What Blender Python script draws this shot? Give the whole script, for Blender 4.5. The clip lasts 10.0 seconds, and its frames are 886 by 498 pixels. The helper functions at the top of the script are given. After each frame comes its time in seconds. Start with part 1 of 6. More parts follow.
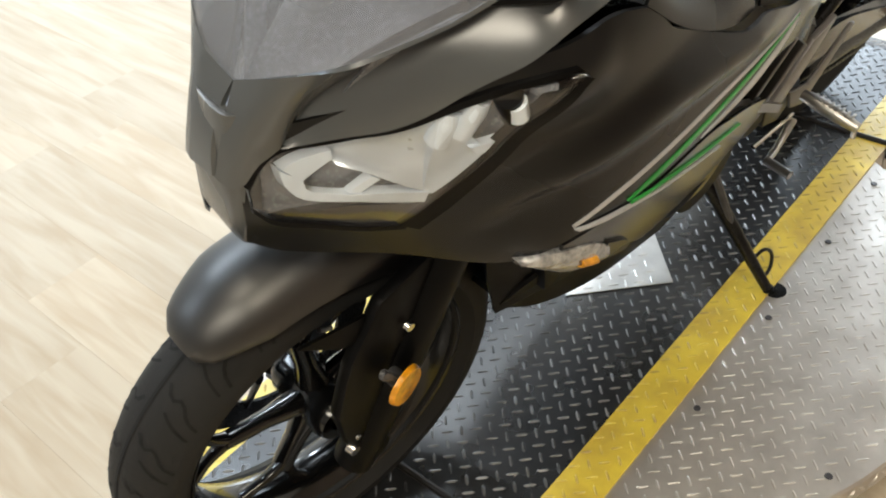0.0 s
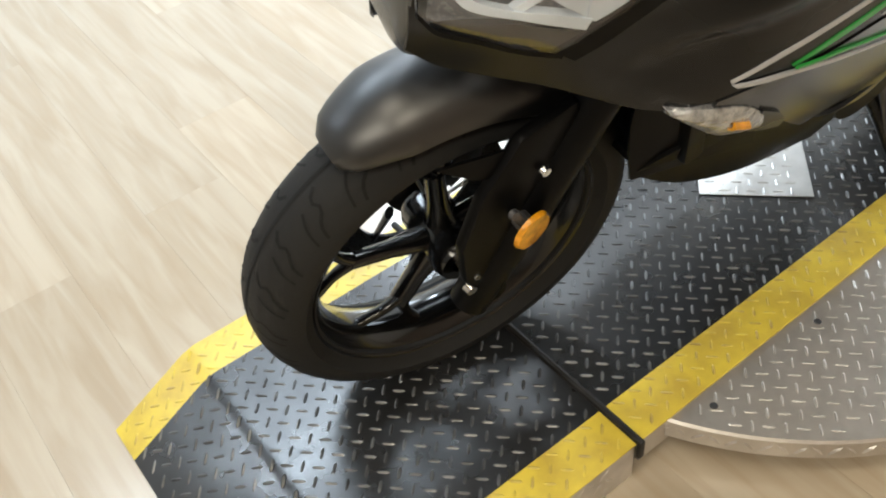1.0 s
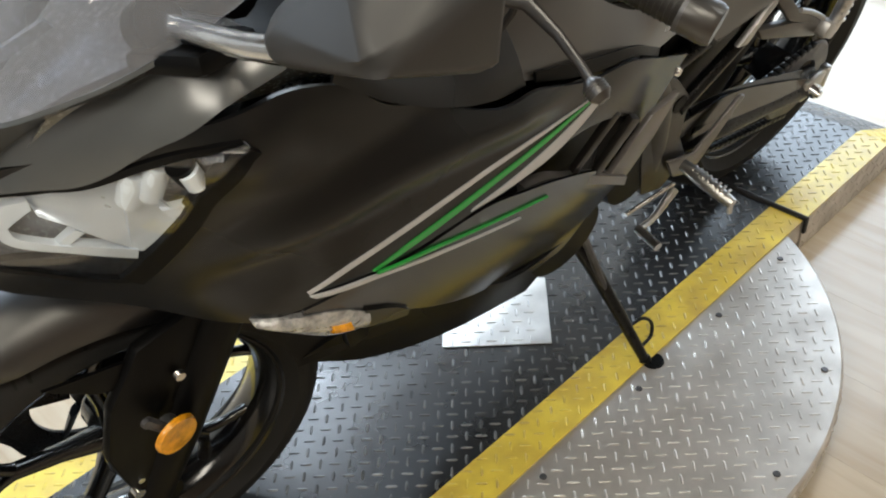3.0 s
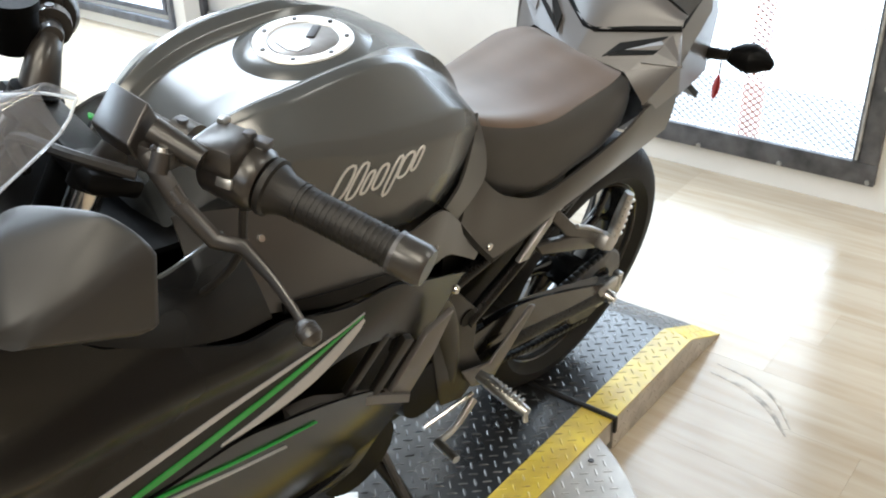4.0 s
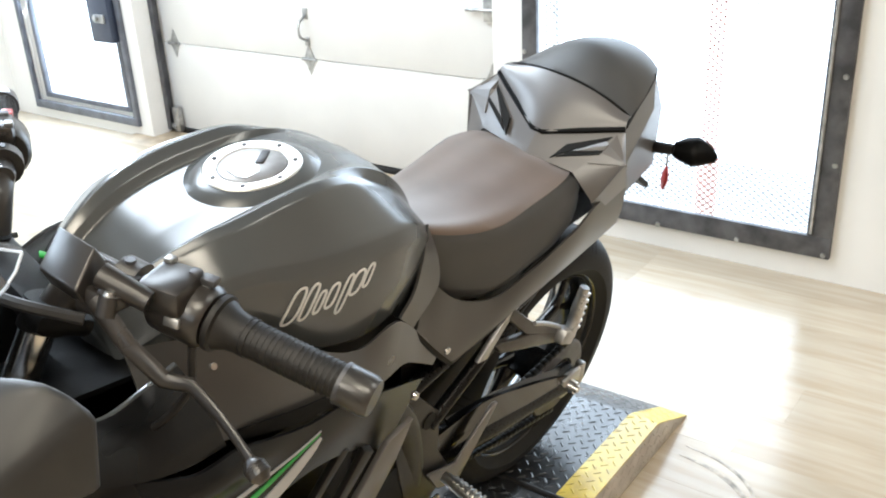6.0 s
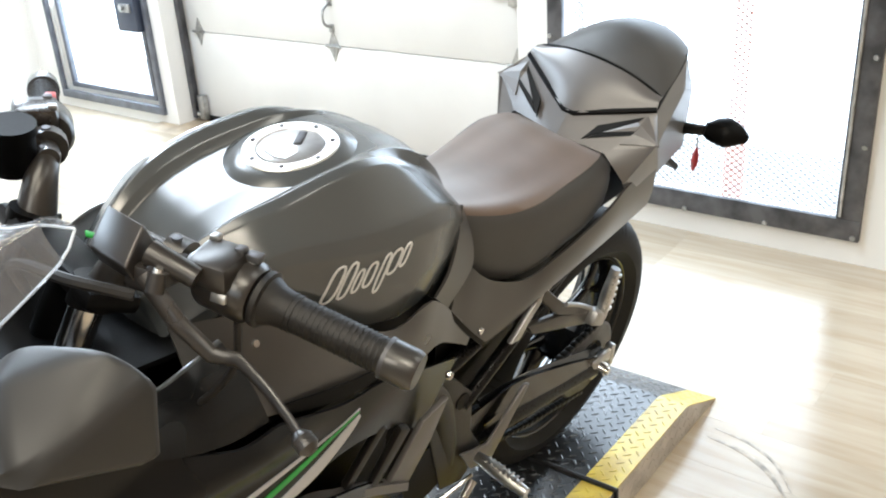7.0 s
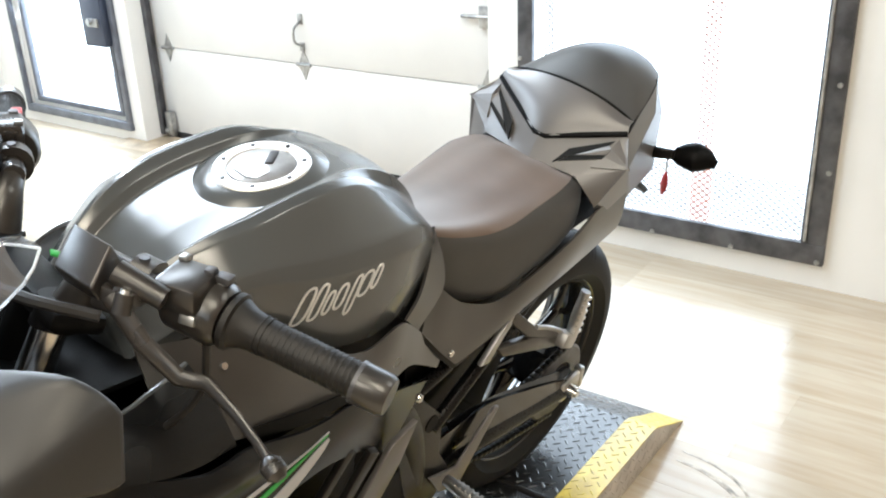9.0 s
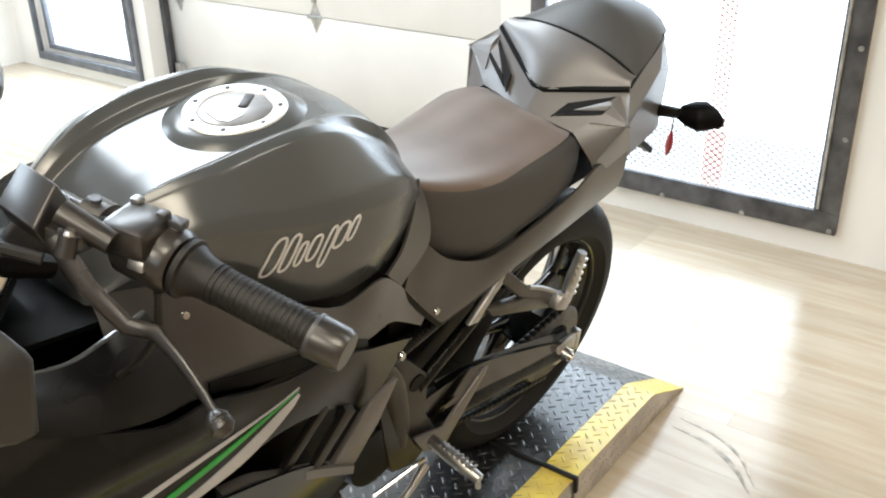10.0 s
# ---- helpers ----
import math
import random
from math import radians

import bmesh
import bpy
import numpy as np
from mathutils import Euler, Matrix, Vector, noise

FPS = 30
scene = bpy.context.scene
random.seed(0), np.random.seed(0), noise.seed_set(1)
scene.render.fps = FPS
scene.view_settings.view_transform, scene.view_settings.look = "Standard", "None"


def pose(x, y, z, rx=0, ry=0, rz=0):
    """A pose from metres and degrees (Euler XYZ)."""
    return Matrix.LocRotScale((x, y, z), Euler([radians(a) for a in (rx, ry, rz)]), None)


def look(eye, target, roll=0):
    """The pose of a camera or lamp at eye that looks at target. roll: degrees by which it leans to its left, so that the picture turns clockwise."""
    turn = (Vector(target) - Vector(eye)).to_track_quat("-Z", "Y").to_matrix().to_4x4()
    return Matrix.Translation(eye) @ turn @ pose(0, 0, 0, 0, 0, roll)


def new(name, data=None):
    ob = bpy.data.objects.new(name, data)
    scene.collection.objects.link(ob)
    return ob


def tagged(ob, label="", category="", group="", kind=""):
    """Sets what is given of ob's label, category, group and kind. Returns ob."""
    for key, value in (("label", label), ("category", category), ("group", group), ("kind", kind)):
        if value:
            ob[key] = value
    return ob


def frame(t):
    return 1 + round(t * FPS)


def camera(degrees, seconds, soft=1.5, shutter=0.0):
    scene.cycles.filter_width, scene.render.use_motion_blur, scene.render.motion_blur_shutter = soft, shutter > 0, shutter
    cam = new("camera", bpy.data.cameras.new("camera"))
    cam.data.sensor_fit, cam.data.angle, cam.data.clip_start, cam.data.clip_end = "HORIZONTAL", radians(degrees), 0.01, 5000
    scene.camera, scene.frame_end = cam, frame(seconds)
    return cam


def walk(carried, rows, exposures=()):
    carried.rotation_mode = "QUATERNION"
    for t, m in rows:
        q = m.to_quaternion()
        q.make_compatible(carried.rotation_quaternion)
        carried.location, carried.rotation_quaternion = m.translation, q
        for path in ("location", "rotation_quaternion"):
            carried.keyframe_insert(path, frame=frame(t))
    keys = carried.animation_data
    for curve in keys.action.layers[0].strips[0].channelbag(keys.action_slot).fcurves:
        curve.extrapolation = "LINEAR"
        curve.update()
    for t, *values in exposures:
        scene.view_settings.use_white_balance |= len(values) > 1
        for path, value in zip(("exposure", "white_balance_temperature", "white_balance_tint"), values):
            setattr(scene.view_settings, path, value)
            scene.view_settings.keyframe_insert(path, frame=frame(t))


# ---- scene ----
cam = camera(51.4, 10.0, 2.0)
PATH = [
    (0, (-0.434, -0.89, 1.332), (0.613, 0.195, 0.018), -7.9),
    (0.5, (-0.465, -0.905, 1.315), (0.468, 0.231, -0.042), -7.6),
    (1, (-0.503, -0.926, 1.278), (0.267, 0.255, -0.14), -6.6),
    (1.5, (-0.511, -0.933, 1.296), (0.309, 0.303, -0.045), -4.8),
    (2, (-0.488, -0.949, 1.336), (0.428, 0.254, 0.027), -4.8),
    (2.5, (-0.367, -1.003, 1.36), (0.474, 0.297, 0.095), -6.4),
    (3, (-0.198, -1.084, 1.329), (0.813, 0.087, 0.061), -5.3),
    (3.2, (-0.159, -1.1, 1.33), (0.938, 0.027, 0.094), -3.3),
    (4.3, (-0.088, -1.179, 1.37), (1.312, -0.062, 0.479), -1.6),
    (4.5, (-0.087, -1.183, 1.376), (1.281, -0.046, 0.462), -1.7),
    (5, (-0.069, -1.199, 1.394), (1.389, -0.122, 0.549), -1.7),
    (5.5, (-0.062, -1.198, 1.403), (1.433, -0.148, 0.589), -2.5),
    (6, (-0.074, -1.187, 1.41), (1.39, -0.082, 0.612), -2.8),
    (6.2, (-0.079, -1.184, 1.402), (1.364, -0.053, 0.604), -4.7),
    (7.3, (-0.097, -1.173, 1.405), (1.327, -0.042, 0.572), -3.3),
    (7.5, (-0.093, -1.169, 1.404), (1.335, -0.051, 0.562), -3.5),
    (8, (-0.1, -1.173, 1.408), (1.359, -0.052, 0.625), -2.3),
    (8.5, (-0.091, -1.175, 1.408), (1.383, -0.068, 0.634), -2.9),
    (9, (-0.092, -1.17, 1.405), (1.392, -0.082, 0.621), -2.2),
    (9.5, (-0.092, -1.165, 1.398), (1.387, -0.088, 0.589), -2.1),
    (10, (-0.035, -1.182, 1.376), (1.398, -0.083, 0.517), -1.2),
]
walk(cam, [(t, look(eye, target, roll)) for t, eye, target, roll in PATH],
     [(0.0, 0.22, 5700, 4), (3.0, 0.16, 5450, 4), (4.4, 0.34, 5450, 4), (5.5, 0.44, 5450, 4), (9.0, 0.44, 5500, 4), (10.0, 0.36, 5650, 4)])

# ---- world and lights ----
world = bpy.data.worlds.new("world")
scene.world = world
world.use_nodes = True
wn = world.node_tree
sky = wn.nodes.new("ShaderNodeTexSky")
sky.sky_type, sky.sun_disc = "NISHITA", False
sky.sun_elevation, sky.sun_rotation = radians(40), radians(60)
wn.links.new(sky.outputs[0], wn.nodes["Background"].inputs[0])
wn.nodes["Background"].inputs[1].default_value = 0.12
scene.view_settings.exposure = 0.0


def area_lamp(name, eye, target, sx, sy, watts, colour):
    lamp = bpy.data.lights.new(name, "AREA")
    lamp.shape, lamp.size, lamp.size_y, lamp.energy, lamp.color = "RECTANGLE", sx, sy, watts, colour
    ob = new(name, lamp)
    ob.matrix_world = look(eye, target)
    return ob


# unseen lamps added under the ceiling for fill and highlights: place, watts, colour; warm strips to the south, cool
# globes to the north
FILL_LAMPS = {(-2.7, -1.5): (46, (1.0, 0.81, 0.60)), (-0.7, -2.3): (36, (1.0, 0.80, 0.56)), (-0.5, -0.7): (26, (1.0, 0.80, 0.57)), (1.7, -2.2): (16, (1.0, 0.86, 0.68)), (1.5, 0.95): (44, (1.0, 0.98, 0.96)),
            (-0.25, 1.9): (46, (0.94, 0.975, 1.0)), (1.6, 2.6): (100, (0.98, 0.985, 1.0)), (-2.4, 2.2): (58, (0.95, 0.975, 1.0))}
LAMPS = list(FILL_LAMPS)
# daylight in the mesh door, the window; then the added unseen lamps under the ceiling
area_lamp("daylight_door", (3.02, 0.07, 1.2), (0.5, 0.0, 0.6), 1.1, 2.0, 16, (0.95, 0.98, 1.0))
area_lamp("daylight_window", (3.02, 3.65, 1.2), (1.0, 2.0, 0.0), 0.9, 2.0, 60, (0.95, 0.98, 1.0))
for (lx, ly), (watts, tint) in FILL_LAMPS.items():
    if ly > 2:
        globe = bpy.data.lights.new("fill_globe_lamp", "POINT")
        globe.energy, globe.shadow_soft_size, globe.color = watts, 0.16, tint
        new("fill_globe_lamp", globe).matrix_world = pose(lx, ly, 2.75)
    elif lx < -2.5:
        area_lamp("fill_flood_lamp", (lx, ly, 2.9), (0.0, -0.3, 0.9), 1.4, 0.7, watts, tint)
    else:
        area_lamp("fill_strip_lamp", (lx, ly, 3.1), (lx, ly, 0.0), 0.9 if ly < -1 else 1.6, 0.3 if ly < -1 else 0.5, watts, tint)


# ---- materials ----
def material(name, colour, rough=0.5, metal=0.0, vary=0.12, scale=8.0, fine=120.0, bump=0.15, depth=0.002, coat=0.0, per_object=0.0, per_island=0.0, second=None, stain=0.0, spec=0.5):
    m = bpy.data.materials.new(name)
    m.use_nodes = True
    nt = m.node_tree
    b = nt.nodes["Principled BSDF"]
    b.inputs["Metallic"].default_value, b.inputs["Roughness"].default_value = metal, rough
    b.inputs["Specular IOR Level"].default_value = spec
    b.inputs["Coat Weight"].default_value, b.inputs["Coat Roughness"].default_value = coat, 0.08
    tc = nt.nodes.new("ShaderNodeTexCoord")
    big, small = nt.nodes.new("ShaderNodeTexNoise"), nt.nodes.new("ShaderNodeTexNoise")
    big.inputs["Scale"].default_value, big.inputs["Detail"].default_value = scale, 4
    small.inputs["Scale"].default_value, small.inputs["Detail"].default_value = fine, 3
    for n in (big, small):
        nt.links.new(tc.outputs["Object"], n.inputs["Vector"])
    mix = nt.nodes.new("ShaderNodeMix")
    mix.data_type = "RGBA"
    c2 = second or tuple(c * (1 - 2.2 * vary) for c in colour)
    mix.inputs[6].default_value, mix.inputs[7].default_value = (*colour, 1), (*[max(0, c) for c in c2], 1)
    ramp = nt.nodes.new("ShaderNodeMapRange")
    ramp.inputs[1].default_value, ramp.inputs[2].default_value = 0.35, 0.68
    nt.links.new(big.outputs[0], ramp.inputs[0])
    nt.links.new(ramp.outputs[0], mix.inputs[0])
    out = mix.outputs[2]
    if per_object or per_island:
        info = nt.nodes.new("ShaderNodeObjectInfo") if per_object else nt.nodes.new("ShaderNodeNewGeometry")
        hsv, mr = nt.nodes.new("ShaderNodeHueSaturation"), nt.nodes.new("ShaderNodeMapRange")
        k = per_object or per_island
        mr.inputs[3].default_value, mr.inputs[4].default_value = 1 - k, 1 + k
        nt.links.new(info.outputs["Random" if per_object else "Random Per Island"], mr.inputs[0])
        nt.links.new(mr.outputs[0], hsv.inputs["Value"])
        nt.links.new(out, hsv.inputs["Color"])
        out = hsv.outputs[0]
    nt.links.new(out, b.inputs["Base Color"])
    rr = nt.nodes.new("ShaderNodeMapRange")
    rr.inputs[3].default_value, rr.inputs[4].default_value = max(0.02, rough - 0.07 - stain), min(1, rough + 0.09 + stain)
    nt.links.new(small.outputs[0] if not stain else big.outputs[0], rr.inputs[0])
    nt.links.new(rr.outputs[0], b.inputs["Roughness"])
    if bump:
        bp = nt.nodes.new("ShaderNodeBump")
        bp.inputs["Strength"].default_value, bp.inputs["Distance"].default_value = bump, depth
        nt.links.new(small.outputs[0], bp.inputs["Height"])
        nt.links.new(bp.outputs[0], b.inputs["Normal"])
    return m


def wood_material(name, colour, second):
    m = material(name, colour, 0.20, 0, 0.1, 3.0, 60.0, 0.05, 0.001, per_object=0.09, second=second, spec=0.75)
    nt = m.node_tree
    mp = nt.nodes.new("ShaderNodeMapping")
    mp.inputs["Scale"].default_value = (9.0, 0.9, 1.0)
    tc = [n for n in nt.nodes if n.type == "TEX_COORD"][0]
    info = nt.nodes.new("ShaderNodeObjectInfo")
    add = nt.nodes.new("ShaderNodeVectorMath")
    add.operation = "MULTIPLY_ADD"
    comb = nt.nodes.new("ShaderNodeCombineXYZ")
    for k in range(3):
        nt.links.new(info.outputs["Random"], comb.inputs[k])
    add.inputs[1].default_value = (37, 53, 11)
    nt.links.new(comb.outputs[0], add.inputs[0])
    nt.links.new(tc.outputs["Object"], add.inputs[2])
    nt.links.new(add.outputs[0], mp.inputs["Vector"])
    for n in nt.nodes:
        if n.type == "TEX_NOISE":
            nt.links.new(mp.outputs[0], n.inputs["Vector"])
            n.inputs["Distortion"].default_value = 0.6
    return m


M_WALL = material("wall_paint", (0.80, 0.78, 0.74), 0.6, 0, 0.03, 2.0, 180, 0.12)
# unseen ceiling, darkened to cut fill and keep reflections black
M_CEIL = material("unseen_ceiling_dark", (0.09, 0.065, 0.045), 0.8, 0, 0.06, 1.5, 90, 0.1)
M_WOOD = wood_material("washed_oak", (0.50, 0.432, 0.330), (0.42, 0.342, 0.242))
# unseen west and south walls, tan picked to tone what the bike mirrors
M_TANW = material("unseen_wall_tan", (0.40, 0.36, 0.31), 0.6, 0, 0.15, 2.0, 60, 0.1)
M_CREAM = material("unseen_wall_brown", (0.30, 0.225, 0.16), 0.6, 0, 0.05, 2.0, 160, 0.1)
M_DOORP = material("door_paint", (0.74, 0.72, 0.68), 0.45, 0, 0.03, 3.0, 200, 0.2)
# greyer than the steel: glare haze on the mesh door frame put in
M_DARKF = material("dark_steel", (0.15, 0.15, 0.16), 0.45, 0.7, 0.25, 12, 140, 0.2)
M_GALV = material("galvanised", (0.55, 0.55, 0.54), 0.38, 0.9, 0.2, 30, 220, 0.1)
M_PLATE = material("bare_tread_plate", (0.66, 0.625, 0.58), 0.42, 0.75, 0.12, 14, 300, 0.1, 0.0006, stain=0.06)
M_BLACKP = material("black_tread_paint", (0.026, 0.027, 0.029), 0.28, 0.1, 0.3, 10, 260, 0.12, 0.0006, stain=0.08, spec=1.0)
# lugs paler than the black paint: wear plus glints put into the colour
M_BLUG = material("worn_glinting_black_lug", (0.20, 0.20, 0.20), 0.34, 0.75, 0.3, 20, 260, 0.1, 0.0005)
M_YEL = material("yellow_tread_paint", (0.76, 0.60, 0.055), 0.34, 0.0, 0.12, 18, 260, 0.2, 0.0006, second=(0.55, 0.40, 0.05), spec=0.8)
M_YLUG = material("worn_yellow_lug", (0.70, 0.55, 0.06), 0.44, 0.0, 0.2, 40, 260, 0.1, 0.0005, second=(0.42, 0.30, 0.08))
M_RUB = material("rubber", (0.016, 0.0142, 0.013), 0.5, 0, 0.3, 20, 240, 0.35, 0.0008, spec=0.4)
M_TYRE = material("tyre_rubber", (0.024, 0.024, 0.024), 0.56, 0, 0.25, 16, 200, 0.3, 0.0008, second=(0.024, 0.024, 0.024), spec=0.10)
M_GROOVE = material("groove_black", (0.003, 0.003, 0.003), 0.9, 0, 0.1, 20, 90, 0)
# one graphite paint: shade put into M_BODY, light into M_TANK and M_TAIL
M_BODY = material("graphite_paint_dark_copy", (0.0058, 0.006, 0.0064), 0.27, 0.0, 0.03, 2.0, 400, 0.0, spec=0.28, stain=0.012)
M_TANK = material("graphite_paint_lit_copy", (0.072, 0.078, 0.081), 0.23, 0.0, 0.03, 2.0, 400, 0.0, spec=0.8, stain=0.008)
M_TAIL = material("graphite_paint_pale_copy", (0.100, 0.092, 0.086), 0.34, 0.0, 0.03, 2.0, 400, 0.0, spec=1.0, stain=0.008)
M_MIRR = material("mirror_shell_grey", (0.022, 0.022, 0.0225), 0.42, 0.0, 0.05, 3.0, 400, 0.0, spec=0.6, stain=0.01)
M_BOWL = material("reflector_bowl", (0.70, 0.78, 0.88), 0.30, 0.45, 0.06, 30, 200, 0.0, stain=0.01)
M_MUD = material("satin_black_paint", (0.005, 0.005, 0.0052), 0.23, 0.0, 0.03, 2.0, 400, 0.0, spec=1.0, stain=0.01)
M_TRIM = material("dark_graphite_trim", (0.046, 0.043, 0.040), 0.29, 0.0, 0.03, 2.0, 400, 0.0, spec=0.8, stain=0.01)
M_SIDE = material("dark_tail_trim", (0.034, 0.031, 0.028), 0.31, 0.0, 0.03, 2.0, 400, 0.0, spec=0.9, stain=0.01)
M_FEND = material("soft_satin_black", (0.004, 0.004, 0.0042), 0.40, 0.0, 0.03, 2.0, 400, 0.0, spec=1.0, stain=0.01)
M_ARM = material("dark_cast_alloy", (0.085, 0.078, 0.07), 0.34, 0.4, 0.12, 24, 300, 0.1, 0.0005)
M_CAST = material("dull_cast_alloy", (0.48, 0.475, 0.47), 0.40, 0.85, 0.15, 24, 300, 0.15, 0.0006)
M_PAD = material("pillion_vinyl", (0.046, 0.045, 0.044), 0.5, 0, 0.08, 5, 700, 0.15, 0.0004, spec=0.7, stain=0.02)
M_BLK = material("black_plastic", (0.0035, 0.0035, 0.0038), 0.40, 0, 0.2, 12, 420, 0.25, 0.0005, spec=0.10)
M_CTRL = material("worn_black_control", (0.026, 0.0225, 0.020), 0.30, 0.0, 0.15, 14, 300, 0.1, 0.0004, spec=0.9, stain=0.02)
M_PAVE = material("pale_paving", (0.74, 0.73, 0.72), 0.8, 0, 0.1, 3, 60, 0.2)
M_GLOSS = material("gloss_black", (0.003, 0.003, 0.003), 0.16, 0.0, 0.15, 10, 300, 0.03, 0.0003, coat=0.3)
M_SEAT = material("seat_vinyl", (0.118, 0.080, 0.057), 0.46, 0, 0.10, 7, 700, 0.12, 0.0004, spec=0.9, stain=0.03)
M_SEAT.node_tree.nodes["Principled BSDF"].inputs["Sheen Weight"].default_value = 0.22
M_ALU = material("cast_aluminium", (0.58, 0.57, 0.55), 0.30, 1.0, 0.15, 24, 300, 0.12, 0.0006)
M_CHROME = material("bright_metal", (0.75, 0.74, 0.72), 0.14, 1.0, 0.1, 30, 200, 0.02)
M_STEEL = material("black_steel", (0.005, 0.005, 0.0052), 0.28, 0.0, 0.2, 20, 300, 0.1, 0.0004, spec=0.25)
M_GREEN = material("green_stripe", (0.05, 0.36, 0.055), 0.34, 0, 0.05, 10, 300, 0.03)
M_CAP = material("brushed_alloy", (0.78, 0.77, 0.75), 0.34, 0.65, 0.06, 30, 260, 0.06, 0.0004)
M_SILV = material("pale_grey_stripe", (0.54, 0.545, 0.56), 0.38, 0.2, 0.05, 10, 300, 0.03)
M_CRYST = material("faceted_clear_plastic", (0.66, 0.67, 0.68), 0.22, 0.6, 0.3, 60, 90, 1.0, 0.006, coat=0.5)
M_ORANGE = material("amber_reflector", (0.90, 0.40, 0.004), 0.18, 0, 0.25, 60, 500, 0.4, 0.0008, coat=0.6)
M_RED = material("red_plastic", (0.55, 0.05, 0.05), 0.3, 0, 0.1, 20, 200, 0.05)
M_WHITE = material("white_decal", (0.72, 0.72, 0.72), 0.4, 0, 0.03, 20, 200, 0.0)
M_SILVB = material("silver_reflector", (0.80, 0.89, 1.0), 0.30, 0.12, 0.06, 30, 200, 0.0, coat=0.3)
M_GREYL = material("lamp_housing_grey", (0.235, 0.25, 0.28), 0.25, 0.2, 0.15, 20, 200, 0.05, coat=0.3)
M_FRAMEG = material("frame_grey", (0.034, 0.031, 0.028), 0.36, 0.5, 0.1, 20, 300, 0.06, 0.0004)
M_ZINC = material("galvanised_patch", (0.74, 0.735, 0.72), 0.42, 0.9, 0.08, 20, 200, 0.05)
M_WORN = material("bare_wood_patch", (0.42, 0.33, 0.22), 0.6, 0, 0.2, 12, 140, 0.2)


def glass_material(name, tint, rough=0.02, gloss=1.0, haze=0.0):
    """A thin clear pane: what is behind shows tinted, and its face mirrors."""
    m = bpy.data.materials.new(name)
    m.use_nodes = True
    nt = m.node_tree
    nt.nodes.remove(nt.nodes["Principled BSDF"])
    clear, shine, mix, fr = (nt.nodes.new(k) for k in ("ShaderNodeBsdfTransparent", "ShaderNodeBsdfGlossy", "ShaderNodeMixShader", "ShaderNodeFresnel"))
    clear.inputs[0].default_value = (*tint, 1)
    shine.inputs["Color"].default_value, shine.inputs["Roughness"].default_value = (gloss, gloss, gloss, 1), rough
    fr.inputs["IOR"].default_value = 1.5
    most = nt.nodes.new("ShaderNodeMath")
    most.operation = "MINIMUM"
    most.inputs[1].default_value = 0.14
    nt.links.new(fr.outputs[0], most.inputs[0])
    nt.links.new(most.outputs[0], mix.inputs[0])
    nt.links.new(clear.outputs[0], mix.inputs[1])
    nt.links.new(shine.outputs[0], mix.inputs[2])
    out = mix.outputs[0]
    # pale diffuse film, painted in for reflected haze the pane lacks
    if haze:
        film, lay = nt.nodes.new("ShaderNodeBsdfDiffuse"), nt.nodes.new("ShaderNodeMixShader")
        film.inputs[0].default_value = (0.66, 0.69, 0.76, 1)
        lay.inputs[0].default_value = haze
        nt.links.new(out, lay.inputs[1])
        nt.links.new(film.outputs[0], lay.inputs[2])
        out = lay.outputs[0]
    nt.links.new(out, nt.nodes["Material Output"].inputs[0])
    return m


M_SMOKE = glass_material("smoked_screen", (0.74, 0.75, 0.78), 0.04, 1.0, 0.11)
M_LENS = glass_material("clear_lens", (0.96, 0.96, 0.96), 0.02, 0.6)


def glow_material(name, colour, strength):
    m = bpy.data.materials.new(name)
    m.use_nodes = True
    b = m.node_tree.nodes["Principled BSDF"]
    b.inputs["Base Color"].default_value = (0, 0, 0, 1)
    b.inputs["Emission Color"].default_value, b.inputs["Emission Strength"].default_value = (*colour, 1), strength
    return m


M_SKYGLOW = glow_material("bright_outdoors", (0.97, 0.985, 1.0), 3.2)


# ---- mesh helpers: every shape is (vertices, faces) ----
UPRIGHT = [0.0, 0.0]     # eases the flanks of the leaning machine: inset, and its growth with height


def part(name, vf, mat, parent=None, label="", smooth=38):
    V, F = vf
    if UPRIGHT[1]:
        ease = lambda v: min(1.0, abs(v[1]) / 0.1)
        V = [(v[0], v[1] + (1 if v[1] >= 0 else -1) * (UPRIGHT[0] - UPRIGHT[1] * v[2]) * ease(v), v[2] + UPRIGHT[1] * abs(v[1]) * ease(v)) for v in V]
    me = bpy.data.meshes.new(name)
    me.from_pydata([tuple(v) for v in V], [], F)
    bm = bmesh.new()
    bm.from_mesh(me)
    bmesh.ops.recalc_face_normals(bm, faces=bm.faces)
    bm.to_mesh(me)
    bm.free()
    me.materials.append(mat)
    if smooth:
        me.shade_smooth()
        me.set_sharp_from_angle(angle=radians(smooth))
    ob = new(name, me)
    ob.parent = parent
    if label:
        tagged(ob, label)
    return ob


def join(*shapes):
    V, F = [], []
    for v, f in shapes:
        k = len(V)
        V += list(v)
        F += [tuple(i + k for i in q) for q in f]
    return V, F


def moved(vf, m):
    return [m @ Vector(v) for v in vf[0]], vf[1]


def mirrored(vf):
    return [(v[0], -v[1], v[2]) for v in vf[0]], [tuple(reversed(q)) for q in vf[1]]


